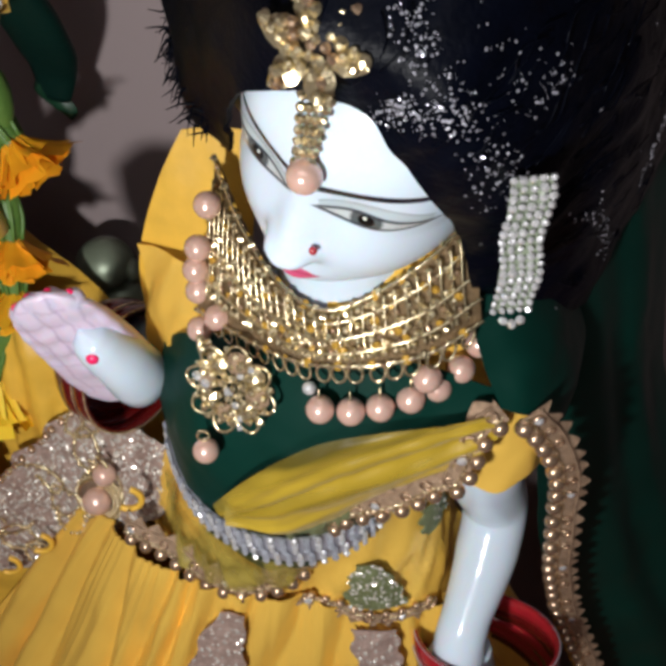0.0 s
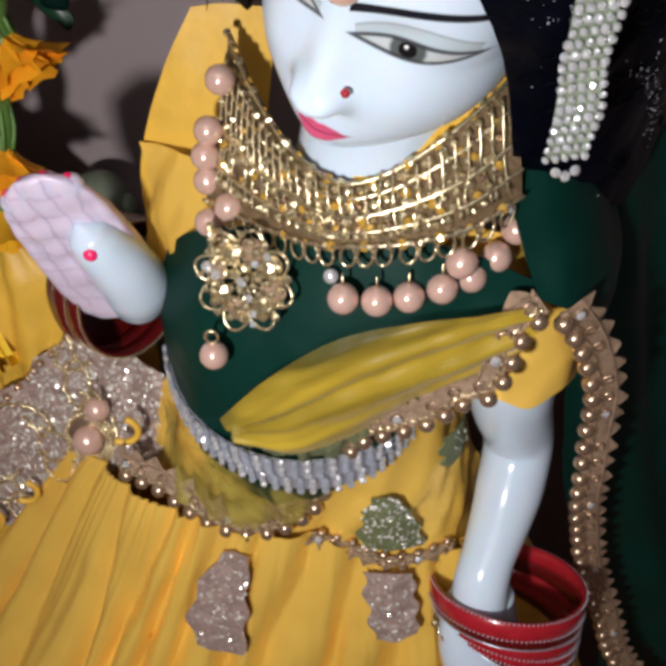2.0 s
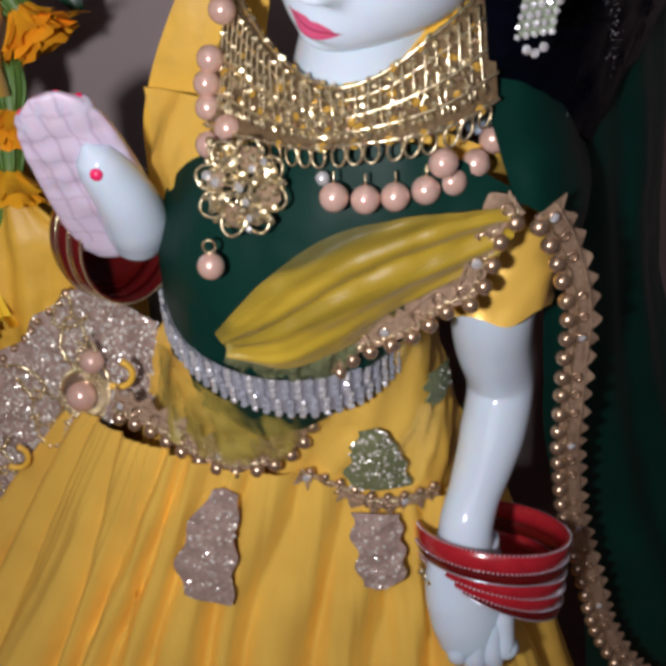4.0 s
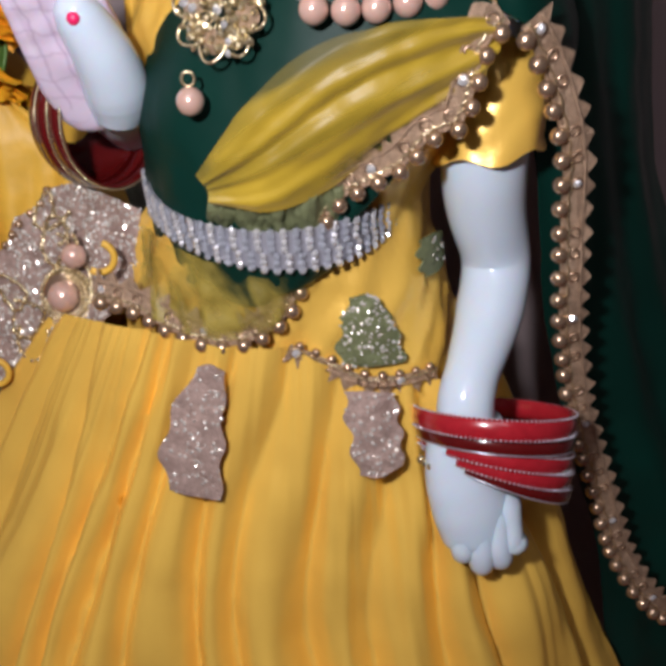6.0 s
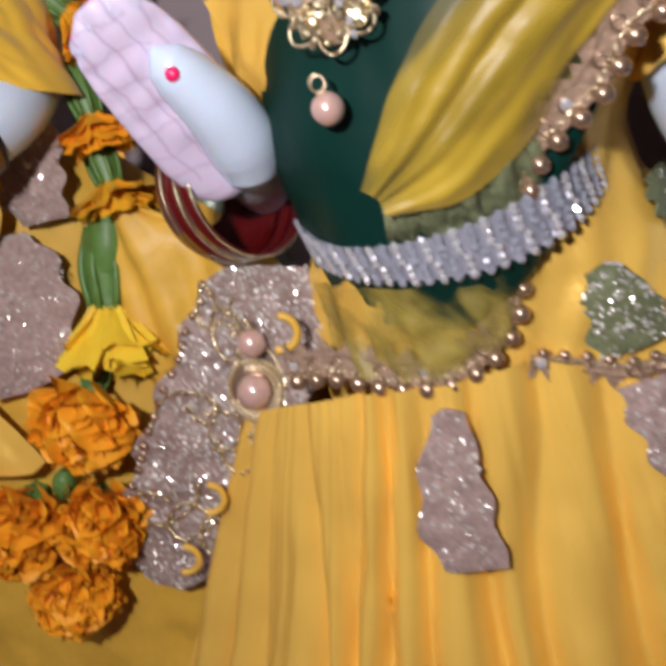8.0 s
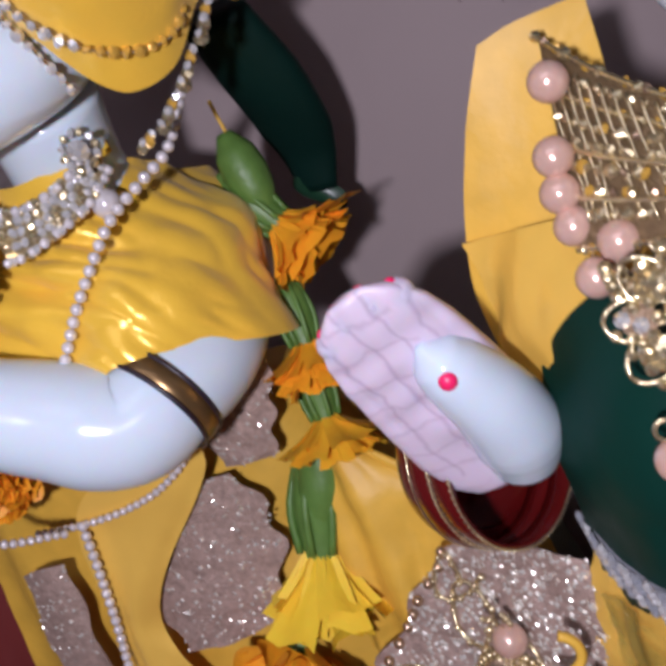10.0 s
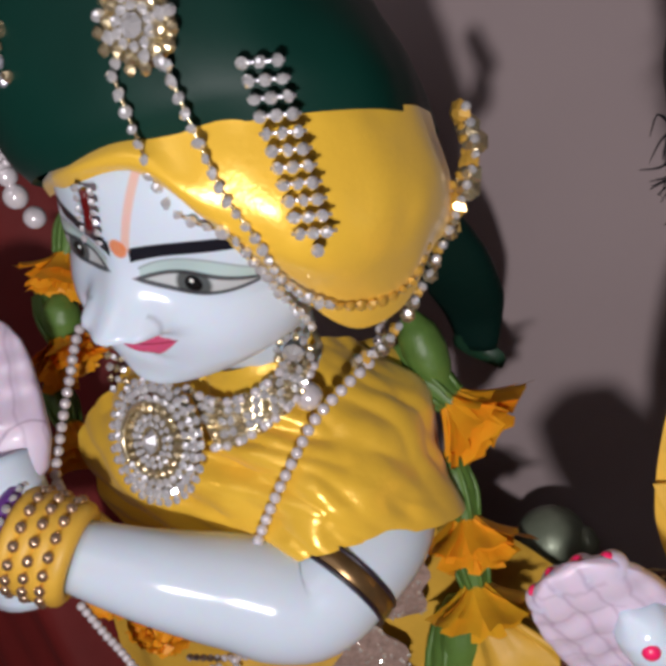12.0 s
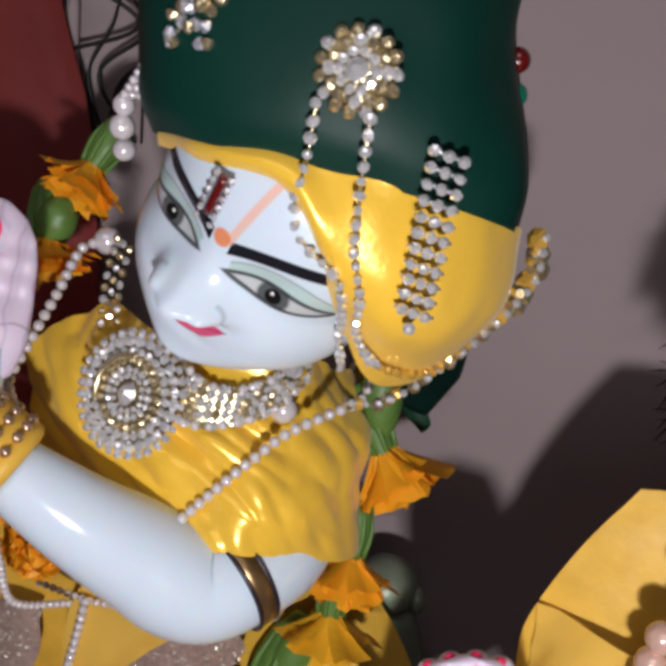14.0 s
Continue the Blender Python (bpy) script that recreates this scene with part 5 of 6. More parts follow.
cloth("collar", [[(-0.166, 0.2290, 0.5860), (-0.158, 0.2215, 0.5815), (-0.148, 0.2195, 0.5800), (-0.139, 0.2225, 0.5815), (-0.131, 0.232, 0.5850)],
                 [(-0.167, 0.2270, 0.5780), (-0.158, 0.2185, 0.5745), (-0.148, 0.2165, 0.5730), (-0.138, 0.2200, 0.5745), (-0.130, 0.230, 0.5780)]], 10, 40, SILK, "yellow silk collar round the flute player's neck", "collar", fold=(0.0012, 3, 4), crumple=0.0006)
cloth("dhoti", [
    [(-0.250, 0.262, 0.535), (-0.205, 0.243, 0.530), (-0.160, 0.240, 0.525), (-0.138, 0.257, 0.512), (-0.130, 0.28, 0.50)],
    [(-0.262, 0.262, 0.480), (-0.212, 0.247, 0.480), (-0.160, 0.250, 0.475), (-0.123, 0.268, 0.470), (-0.097, 0.285, 0.455)],
    [(-0.275, 0.265, 0.420), (-0.215, 0.248, 0.420), (-0.160, 0.252, 0.415), (-0.110, 0.258, 0.420), (-0.075, 0.262, 0.420)],
    [(-0.295, 0.27, 0.340), (-0.230, 0.250, 0.335), (-0.165, 0.248, 0.330), (-0.120, 0.250, 0.340), (-0.080, 0.258, 0.350)],
    [(-0.31, 0.27, 0.260), (-0.245, 0.250, 0.260), (-0.185, 0.246, 0.255), (-0.140, 0.25, 0.25), (-0.09, 0.26, 0.25)],
    [(-0.34, 0.27, 0.002), (-0.27, 0.250, 0.002), (-0.21, 0.246, 0.002), (-0.16, 0.25, 0.002), (-0.11, 0.26, 0.002)]], 90, 80, OCHRE,
    "golden yellow brocade robe hanging in folds", "robe", fold=(0.006, 4.0, 31), crumple=0.0022, scale=45)
cloth("fan_drape", [[(-0.128, 0.246, 0.475), (-0.118, 0.243, 0.478), (-0.108, 0.243, 0.470)], [(-0.134, 0.243, 0.455), (-0.112, 0.238, 0.457), (-0.090, 0.236, 0.450)], [(-0.138, 0.242, 0.425), (-0.118, 0.237, 0.425), (-0.094, 0.234, 0.432)], [(-0.140, 0.243, 0.405), (-0.122, 0.238, 0.405), (-0.100, 0.235, 0.412)]], 34, 40, OCHRE,
      "pleated yellow silk drape behind the garland", "drape", fold=(0.005, 2.6, 9), crumple=0.0008, fade=0.3)
motif("net_panel", [[(-0.182, 0.2385, 0.485), (-0.166, 0.2375, 0.4835), (-0.149, 0.241, 0.480)], [(-0.190, 0.2375, 0.458), (-0.168, 0.2375, 0.457), (-0.146, 0.243, 0.457)], [(-0.193, 0.2375, 0.430), (-0.175, 0.237, 0.428), (-0.158, 0.240, 0.430)]], 300, 17, GLITTER_CLOTH, "tan glitter net panel on the yellow robe")
motif("net_panel", [[(-0.230, 0.236, 0.475), (-0.222, 0.234, 0.476), (-0.214, 0.236, 0.474)], [(-0.236, 0.235, 0.440), (-0.228, 0.234, 0.440), (-0.219, 0.235, 0.440)], [(-0.246, 0.236, 0.405), (-0.238, 0.235, 0.405), (-0.228, 0.236, 0.405)]], 150, 19, GLITTER_CLOTH, "tan glitter net panel on the yellow robe")
motif("net_panel", [[(-0.140, 0.246, 0.512), (-0.132, 0.243, 0.512), (-0.124, 0.246, 0.508)], [(-0.152, 0.243, 0.497), (-0.142, 0.241, 0.496), (-0.130, 0.244, 0.492)], [(-0.152, 0.243, 0.482), (-0.145, 0.242, 0.481), (-0.136, 0.244, 0.479)]], 120, 23, GLITTER_CLOTH, "tan glitter net panel on the yellow robe")
cloth("robe_fold", [[(-0.150, 0.231, 0.498), (-0.166, 0.2315, 0.494), (-0.180, 0.232, 0.500)], [(-0.152, 0.232, 0.488), (-0.176, 0.2315, 0.482), (-0.200, 0.233, 0.487)], [(-0.192, 0.2325, 0.447), (-0.198, 0.231, 0.447), (-0.208, 0.233, 0.447)], [(-0.184, 0.2320, 0.402), (-0.192, 0.230, 0.400), (-0.214, 0.233, 0.410)]], 40, 20, SATIN,
      "plain yellow satin border folded over the robe", "drape", fold=(0.0025, 1.4, 3), crumple=0.0010)

# turban
s = Shape()
rings = []
for cx, cy, cz, a, b, tx, ty in ((-0.1240, 0.2185, 0.6300, 0.0440, 0.0440, -0.16, -0.26), (-0.1250, 0.2180, 0.639, 0.0455, 0.0465, -0.12, -0.20), (-0.1270, 0.2180, 0.655, 0.0445, 0.0470, -0.08, -0.10), (-0.1290, 0.219, 0.675, 0.0425, 0.0450, -0.04, -0.05),
                                 (-0.125, 0.221, 0.700, 0.0420, 0.040, 0, 0), (-0.126, 0.223, 0.718, 0.030, 0.028, 0, 0), (-0.126, 0.224, 0.726, 0.010, 0.010, 0, 0), (-0.126, 0.224, 0.7265, 0.001, 0.001, 0, 0)):
    th = np.linspace(0, 2 * np.pi, 97)
    co, si = np.sign(np.cos(th)) * np.abs(np.cos(th)) ** 0.75, np.sign(np.sin(th)) * np.abs(np.sin(th)) ** 0.75
    rings.append(np.stack([cx + a * co, cy + b * si, cz + tx * a * co + ty * b * si], -1))
g = np.stack([smooth_line(np.array(rings)[:, i], 50) for i in range(97)], 1)
turban = thing("turban", "dark green velvet turban with a yellow satin band", "turban", at=(-0.124, 0.218, 0.63))
part("crown", Shape().sheet(rough_cloth(g, 0.0018, 34, 3), 0.0015), VELVET, turban, "dark green velvet crown")
part("tail", Shape().tube([(-0.098, 0.262, 0.60), (-0.096, 0.280, 0.575), (-0.097, 0.293, 0.556), (-0.100, 0.297, 0.542)], [0.012, 0.014, 0.013, 0.007], 18, 24, flat=0.5), DARK_VELVET, turban, "dark cloth knot at the back")
hem = [(-0.1605, 0.1975, 0.6425), (-0.143, 0.1810, 0.6445), (-0.130, 0.1745, 0.6430), (-0.120, 0.1725, 0.641), (-0.112, 0.1722, 0.6385), (-0.103, 0.1745, 0.6355), (-0.092, 0.1815, 0.631), (-0.0805, 0.1990, 0.626), (-0.079, 0.215, 0.622)]
hem = [(x, y + 0.0025, z + 0.003) for x, y, z in hem]
mid = [(-0.1630, 0.1945, 0.6425), (-0.145, 0.1755, 0.6425), (-0.128, 0.1705, 0.6395), (-0.1195, 0.1715, 0.627), (-0.113, 0.1740, 0.618), (-0.104, 0.1775, 0.610), (-0.092, 0.1870, 0.608), (-0.0815, 0.2030, 0.609), (-0.080, 0.220, 0.608)]
low = [(-0.1630, 0.1950, 0.6395), (-0.145, 0.1765, 0.6395), (-0.1290, 0.1730, 0.6370), (-0.1200, 0.1790, 0.617), (-0.1165, 0.1915, 0.602), (-0.109, 0.2030, 0.586), (-0.098, 0.2095, 0.5865), (-0.087, 0.2140, 0.597), (-0.083, 0.228, 0.595)]
g = surface([hem, mid, low], 40, 80)
part("band", Shape().sheet(rough_cloth(g, 0.0007, 60, 2), 0.0012), SILK, turban, "smooth yellow satin band over the ear")

jewel = thing("turban_jewel", "gilt flower jewel with clear stones on the turban", "jewellery", at=(-0.116, 0.170, 0.661))
jc, jn = V(-0.1165, 0.1695, 0.6605), V(-0.05, -0.98, 0.15)
ja, jb = V(1.0, -0.05, 0), V(0.0, 0.15, 1.0)
stone(jewel, jc + jn * 0.002, 0.0024, jn, GEM, "centre_stone", 0.5)
for rr, cnt, sz, m in ((0.0036, 10, 0.0012, GEM), (0.0056, 12, 0.0015, GOLD), (0.0076, 15, 0.0014, GOLD)):
    for k in range(cnt):
        a = 2 * math.pi * k / cnt
        stone(jewel, jc + ja * rr * math.cos(a) + jb * rr * math.sin(a) + jn * (0.0018 - rr * 0.12), sz, jn, m if k % 3 else GEM, "rhinestone", 0.7)
part("mount", Shape().ball(jc + V(0, 0.001, 0), (0.0075, 0.0016, 0.0075), 24, 10), GOLD, jewel)


def gem_chain(name, path, step, r, label, material=GEM, normal=(-0.1, -1, 0.1), lift=0.0015, late=None):
    ob = thing(name, label, "chain", at=path[0])
    p = smooth_line(path, 200)
    d = np.r_[0, np.cumsum(np.linalg.norm(np.diff(p, axis=0), axis=1))]
    n = V(*normal) / np.linalg.norm(normal)
    part("cord", Shape().tube(p[::5] + n * (lift - 0.0006), 0.0004, 5, 100), GOLD, ob)
    for q in np.arange(0, d[-1], step):
        c = V(*(np.interp(q, d, p[:, i]) for i in range(3)))
        stone(ob, c + n * lift, r * random.uniform(0.75, 1.2), n + V(random.gauss(0, 0.25), 0, random.gauss(0, 0.25)), late if late and q > d[-1] * 0.5 else material)
    return ob


gem_chain("head_chain", [(-0.1235, 0.1680, 0.654), (-0.1245, 0.1690, 0.644), (-0.127, 0.1735, 0.634), (-0.1265, 0.1745, 0.628), (-0.123, 0.1735, 0.624), (-0.117, 0.1740, 0.619), (-0.1160, 0.1780, 0.612), (-0.117, 0.188, 0.602), (-0.117, 0.199, 0.590)], 0.0033, 0.0013, "rhinestone chain from the turban jewel to the ear")
gem_chain("head_chain", [(-0.1130, 0.1680, 0.652), (-0.1135, 0.1690, 0.642), (-0.1140, 0.1710, 0.632), (-0.1140, 0.1720, 0.626), (-0.112, 0.1740, 0.616), (-0.1125, 0.1800, 0.606), (-0.109, 0.188, 0.597), (-0.101, 0.199, 0.591), (-0.092, 0.207, 0.592), (-0.085, 0.212, 0.603), (-0.081, 0.219, 0.606), (-0.075, 0.224, 0.611), (-0.073, 0.225, 0.620)], 0.0030, 0.0013, "rhinestone and amber chain looped round the turban band", GEM, late=AMBER)
side_chain = thing("side_ornament", "gilt leaf chain hanging behind the turban", "jewellery", at=(-0.08, 0.225, 0.61))
for k in range(20):
    p = smooth_line([(-0.072, 0.226, 0.622), (-0.073, 0.224, 0.612), (-0.080, 0.220, 0.602), (-0.093, 0.216, 0.588), (-0.108, 0.214, 0.576), (-0.116, 0.216, 0.574)], 20)[k]
    part("leaf", Shape().gem(p + V(0.0008 * (k % 3 - 1), -0.001, 0), 0.0034 if k < 7 else 0.0020, (-0.2 + 0.5 * (k % 3 - 1), -1, 0.2 + 0.3 * (k % 2)), 0, 0.5, 7), GOLD if k % 3 else AMBER, side_chain, smooth=False)
    stone(side_chain, p + V(0.0012, -0.0028, 0.001), 0.0012, (-0.2, -1, 0.2), GEM)

tclip = thing("turban_clip", "silver rhinestone clip of three columns on the turban", "hair clip", at=(-0.098, 0.172, 0.63))
c0, c1, cs = V(-0.0976, 0.1715, 0.6465), V(-0.1008, 0.1735, 0.6140), V(0.92, 0.22, -0.28)
for i in range(11):
    for j in range(3):
        stone(tclip, c0 + (c1 - c0) * (i / 10) + cs * (0.0031 * (j - 1)) * (1.05 - 0.02 * i) + V(0, -0.001, 0), 0.00128, (0.05, -1, 0.15), GEM)
    part("bar", Shape().tube([c0 + (c1 - c0) * (i / 10) - cs * 0.0045, c0 + (c1 - c0) * (i / 10) + cs * 0.0045], 0.0004, 5, 4), SILVER, tclip)
stone(tclip, c1 + V(-0.0005, -0.001, -0.0035), 0.0014, (0.05, -1, 0.15), GEM)

for c, m, label in (((-0.0855, 0.2080, 0.6650), DARK_RED, "red glass bead at the side of the turban"), ((-0.0850, 0.2080, 0.6575), GREEN_GLASS, "green glass bead at the side of the turban")):
    ob = thing("glass_bead", label, "bead", at=c)
    bead(ob, c, 0.0030, m, "bead")
tassel = thing("turban_tassel", "gilt cluster with a strand of white pearls beside the turban", "tassel", at=(-0.165, 0.198, 0.655))
rnd = random.Random(3)
for k in range(46):
    stone(tassel, V(-0.1495, 0.1762, 0.6680) + V(rnd.uniform(-0.006, 0.006), rnd.uniform(-0.004, 0.001), rnd.uniform(-0.006, 0.006)), 0.0015, (rnd.gauss(0, 0.5), -1, rnd.gauss(0, 0.5)), GOLD if k % 3 else SILVER, "setting", 0.9)
for j in range(3):
    for k in range(9):
        bead(tassel, V(-0.1580 + 0.0018 * (j - 1), 0.1845, 0.6635) + V(-0.0115, 0.009, -0.0135) * (k / 8), 0.0010, WHITE_PEARL, "pearl")
for p, r in (((-0.1722, 0.1955, 0.6475), 0.0026), ((-0.1728, 0.1960, 0.6425), 0.0030), ((-0.1745, 0.2020, 0.6365), 0.0028)):
    bead(tassel, p, r, WHITE_PEARL, "pearl")

mark = thing("brow_jewel", "small row of clear stones round a red bar on the brow", "jewellery", at=(-0.145, 0.178, 0.63))
m0, m1 = V(-0.1455, 0.1757, 0.6275), V(-0.1405, 0.1722, 0.6375)
md = np.cross(m1 - m0, KF)
md /= np.linalg.norm(md)
for k in range(6):
    for sgn in (-1, 1):
        stone(mark, m0 + (m1 - m0) * k / 5 + md * 0.0019 * sgn + KF * 0.0012 + KX * -0.001, 0.0009, KF, GEM)
part("bar", Shape().tube([m0 + (m1 - m0) * 0.15 + KF * 0.0008 + KX * -0.001, m1 + KF * 0.0008 + KX * -0.001], 0.0010, 8, 6), DARK_RED, mark)

# necklace, earring, pearls
neck = thing("stone_necklace", "gilt necklace with clear stones and a large round pendant", "necklace", at=(-0.165, 0.21, 0.57))
kc, kn = V(-0.1735, 0.2075, 0.5712), V(-0.22, -0.92, 0.32)
kn /= np.linalg.norm(kn)
ka = np.cross(kn, V(0, 0, 1.0))
ka /= np.linalg.norm(ka)
kb = np.cross(ka, kn)
part("plate", Shape().gem(kc - kn * 0.001, 0.0142, kn, 0, 0.08, 30), GOLD, neck)
stone(neck, kc + kn * 0.003, 0.0036, kn, GEM, "centre_stone", 0.5)
for rr, cnt, sz, m in ((0.0045, 14, 0.0010, GEM), (0.0062, 18, 0.0011, GEM), (0.0085, 22, 0.0013, GOLD), (0.0108, 26, 0.0014, GEM), (0.0134, 28, 0.0017, GEM), (0.0156, 32, 0.0013, GEM)):
    for k in range(cnt):
        a = 2 * math.pi * k / cnt
        stone(neck, kc + ka * rr * math.cos(a) + kb * rr * 1.06 * math.sin(a) + kn * (0.0030 - rr * 0.12), sz, kn, m, "rhinestone", 0.7)
part("crescent", Shape().tube([kc + ka * 0.0095 * math.cos(a) + kb * 0.0102 * math.sin(a) + kn * 0.0032 for a in np.linspace(-0.4, 1.7, 12)], 0.0009, 6, 30), GOLD, neck)
G = surface([[(-0.162, 0.2130, 0.5810), (-0.156, 0.2125, 0.5755), (-0.147, 0.2135, 0.5740), (-0.138, 0.2185, 0.5765), (-0.132, 0.225, 0.5810)], [(-0.160, 0.2100, 0.5640), (-0.155, 0.2100, 0.5635), (-0.146, 0.2120, 0.5650), (-0.137, 0.2175, 0.5680), (-0.131, 0.224, 0.5735)]], 9, 30)
N = normals(G)
part("strap", Shape().sheet(G, 0.0008), GOLD, neck)
for i in range(5):
    for j in range(14):
        a, b = min(8, i * 2), min(29, 1 + j * 2 + i % 2)
        stone(neck, G[a, b] + N[a, b] * 0.001, 0.0014, N[a, b], GEM if (i + j) % 3 else GOLD, "rhinestone", 0.7)
for j in range(11):
    for a in (0, 8):
        bead(neck, G[a, min(29, j * 3)] + N[a, min(29, j * 3)] * 0.0008, 0.0013, WHITE_PEARL, "pearl")
for k in range(22):
    p = smooth_line([(-0.1885, 0.240, 0.6050), (-0.1885, 0.232, 0.5950), (-0.1860, 0.222, 0.5850)], 22)[k]
    stone(neck, p + V(0.0022 * (k % 3 - 1), -0.001, 0), 0.0013, (-0.3, -0.9, 0.3), GEM if k % 2 else GOLD, "rhinestone", 0.7)
earring = thing("earring", "gilt round earring with clear stones and a white pearl", "earring", at=(-0.132, 0.224, 0.58))
stone(earring, (-0.1320, 0.2165, 0.5805), 0.0030, (-0.2, -1, 0.1), GEM, "centre_stone")
for k in range(12):
    a = 2 * math.pi * k / 12
    stone(earring, V(-0.1320, 0.2170, 0.5805) + V(0.0046 * math.cos(a), 0, 0.0046 * math.sin(a)), 0.0013, (-0.2, -1, 0.1), GEM if k % 2 else GOLD)
bead(earring, (-0.1345, 0.2215, 0.5665), 0.0040, WHITE_PEARL, "pearl")
for p, r in (((-0.1925, 0.2105, 0.5410), 0.0040), ((-0.1946, 0.2420, 0.6034), 0.0042)):
    ob = thing("loose_pearl", "single large white pearl on the yellow shirt", "pearl", at=p)
    bead(ob, p, r, WHITE_PEARL, "pearl")


def pearl_string(path, r, label):
    ob = thing("pearl_string", label, "necklace", at=path[0])
    p = smooth_line(path, 300)
    d = np.r_[0, np.cumsum(np.linalg.norm(np.diff(p, axis=0), axis=1))]
    for q in np.arange(0, d[-1], r * 2.12):
        bead(ob, tuple(np.interp(q, d, p[:, i]) for i in range(3)), r, WHITE_PEARL, "pearl")
    return ob


pearl_string([(-0.108, 0.236, 0.583), (-0.114, 0.2235, 0.5715), (-0.122, 0.2195, 0.5675), (-0.132, 0.2145, 0.5625), (-0.141, 0.2105, 0.5545), (-0.149, 0.2075, 0.5465), (-0.158, 0.2060, 0.5365), (-0.166, 0.2055, 0.5270)], 0.00160, "string of small white pearls across the yellow shirt")
pearl_string([(-0.1946, 0.240, 0.6034), (-0.200, 0.237, 0.602), (-0.2025, 0.225, 0.591), (-0.207, 0.214, 0.577), (-0.2095, 0.209, 0.569), (-0.203, 0.200, 0.565)], 0.00160, "string of small white pearls beside the raised arm")
pearl_string([(-0.143, 0.228, 0.508), (-0.150, 0.2290, 0.497), (-0.165, 0.2290, 0.4885), (-0.180, 0.2295, 0.4855), (-0.196, 0.2295, 0.4860), (-0.215, 0.232, 0.488)], 0.00125, "string of small white pearls draped under the elbow")
pearl_string([(-0.196, 0.2285, 0.4860), (-0.1995, 0.2285, 0.470), (-0.2060, 0.2290, 0.446), (-0.2155, 0.2295, 0.419), (-0.229, 0.2300, 0.397), (-0.25, 0.234, 0.375)], 0.00160, "string of small white pearls hanging down the robe")
pearl_string([(-0.206, 0.190, 0.538), (-0.207, 0.196, 0.520), (-0.208, 0.205, 0.500), (-0.200, 0.225, 0.487)], 0.0013, "string of small white pearls below the wrist")

# armband, bracelet
arm_c, arm_n = V(-0.1440, 0.2135, 0.5165), V(0.62, 0.70, 0.32)
bangle("armband", tuple(arm_c), arm_n, 0.0166, 0.0058, BAND, DARK_EDGE, "dark bronze armband on the bent arm", "")
cuff = thing("bead_bracelet", "bronze beads on yellow cloth cuff at the flute wrist", "bracelet", at=(-0.205, 0.19, 0.555))
wa = V(-0.78, -0.10, 0.62)
wa /= np.linalg.norm(wa)
u1 = np.cross(wa, V(0, 1, 0))
u1 /= np.linalg.norm(u1)
u2 = np.cross(wa, u1)
for i in range(4):
    s = Shape()
    s.tube([V(-0.2015, 0.192, 0.5520) + wa * (0.0012 + 0.0046 * i) + (u1 * math.cos(a) + u2 * math.sin(a)) * 0.0115 for a in np.linspace(0, 2 * math.pi, 25)], 0.0028, 10, 60)
    part("cuff_roll", s, OCHRE, cuff)
    for k in range(18):
        a = 2 * math.pi * (k + 0.5 * (i % 2)) / 18
        if i < 3:
            bead(cuff, V(-0.2015, 0.192, 0.5520) + wa * (0.0035 + 0.0046 * i) + (u1 * math.cos(a) + u2 * math.sin(a)) * 0.0138, 0.0016, BRONZE, "bead")
part("ribbon", Shape().tube([V(-0.2015, 0.192, 0.5520) + wa * 0.0195 + (u1 * math.cos(a) + u2 * math.sin(a)) * 0.0125 for a in np.linspace(0, 2 * math.pi, 25)], 0.0022, 8, 60), PURPLE, cuff, "purple ribbon edge")
for k in range(26):
    a = 2 * math.pi * k / 26
    stone(cuff, V(-0.2015, 0.192, 0.5520) + wa * 0.0180 + (u1 * math.cos(a) + u2 * math.sin(a)) * 0.0148, 0.0012, u1 * math.cos(a) + u2 * math.sin(a), GEM)


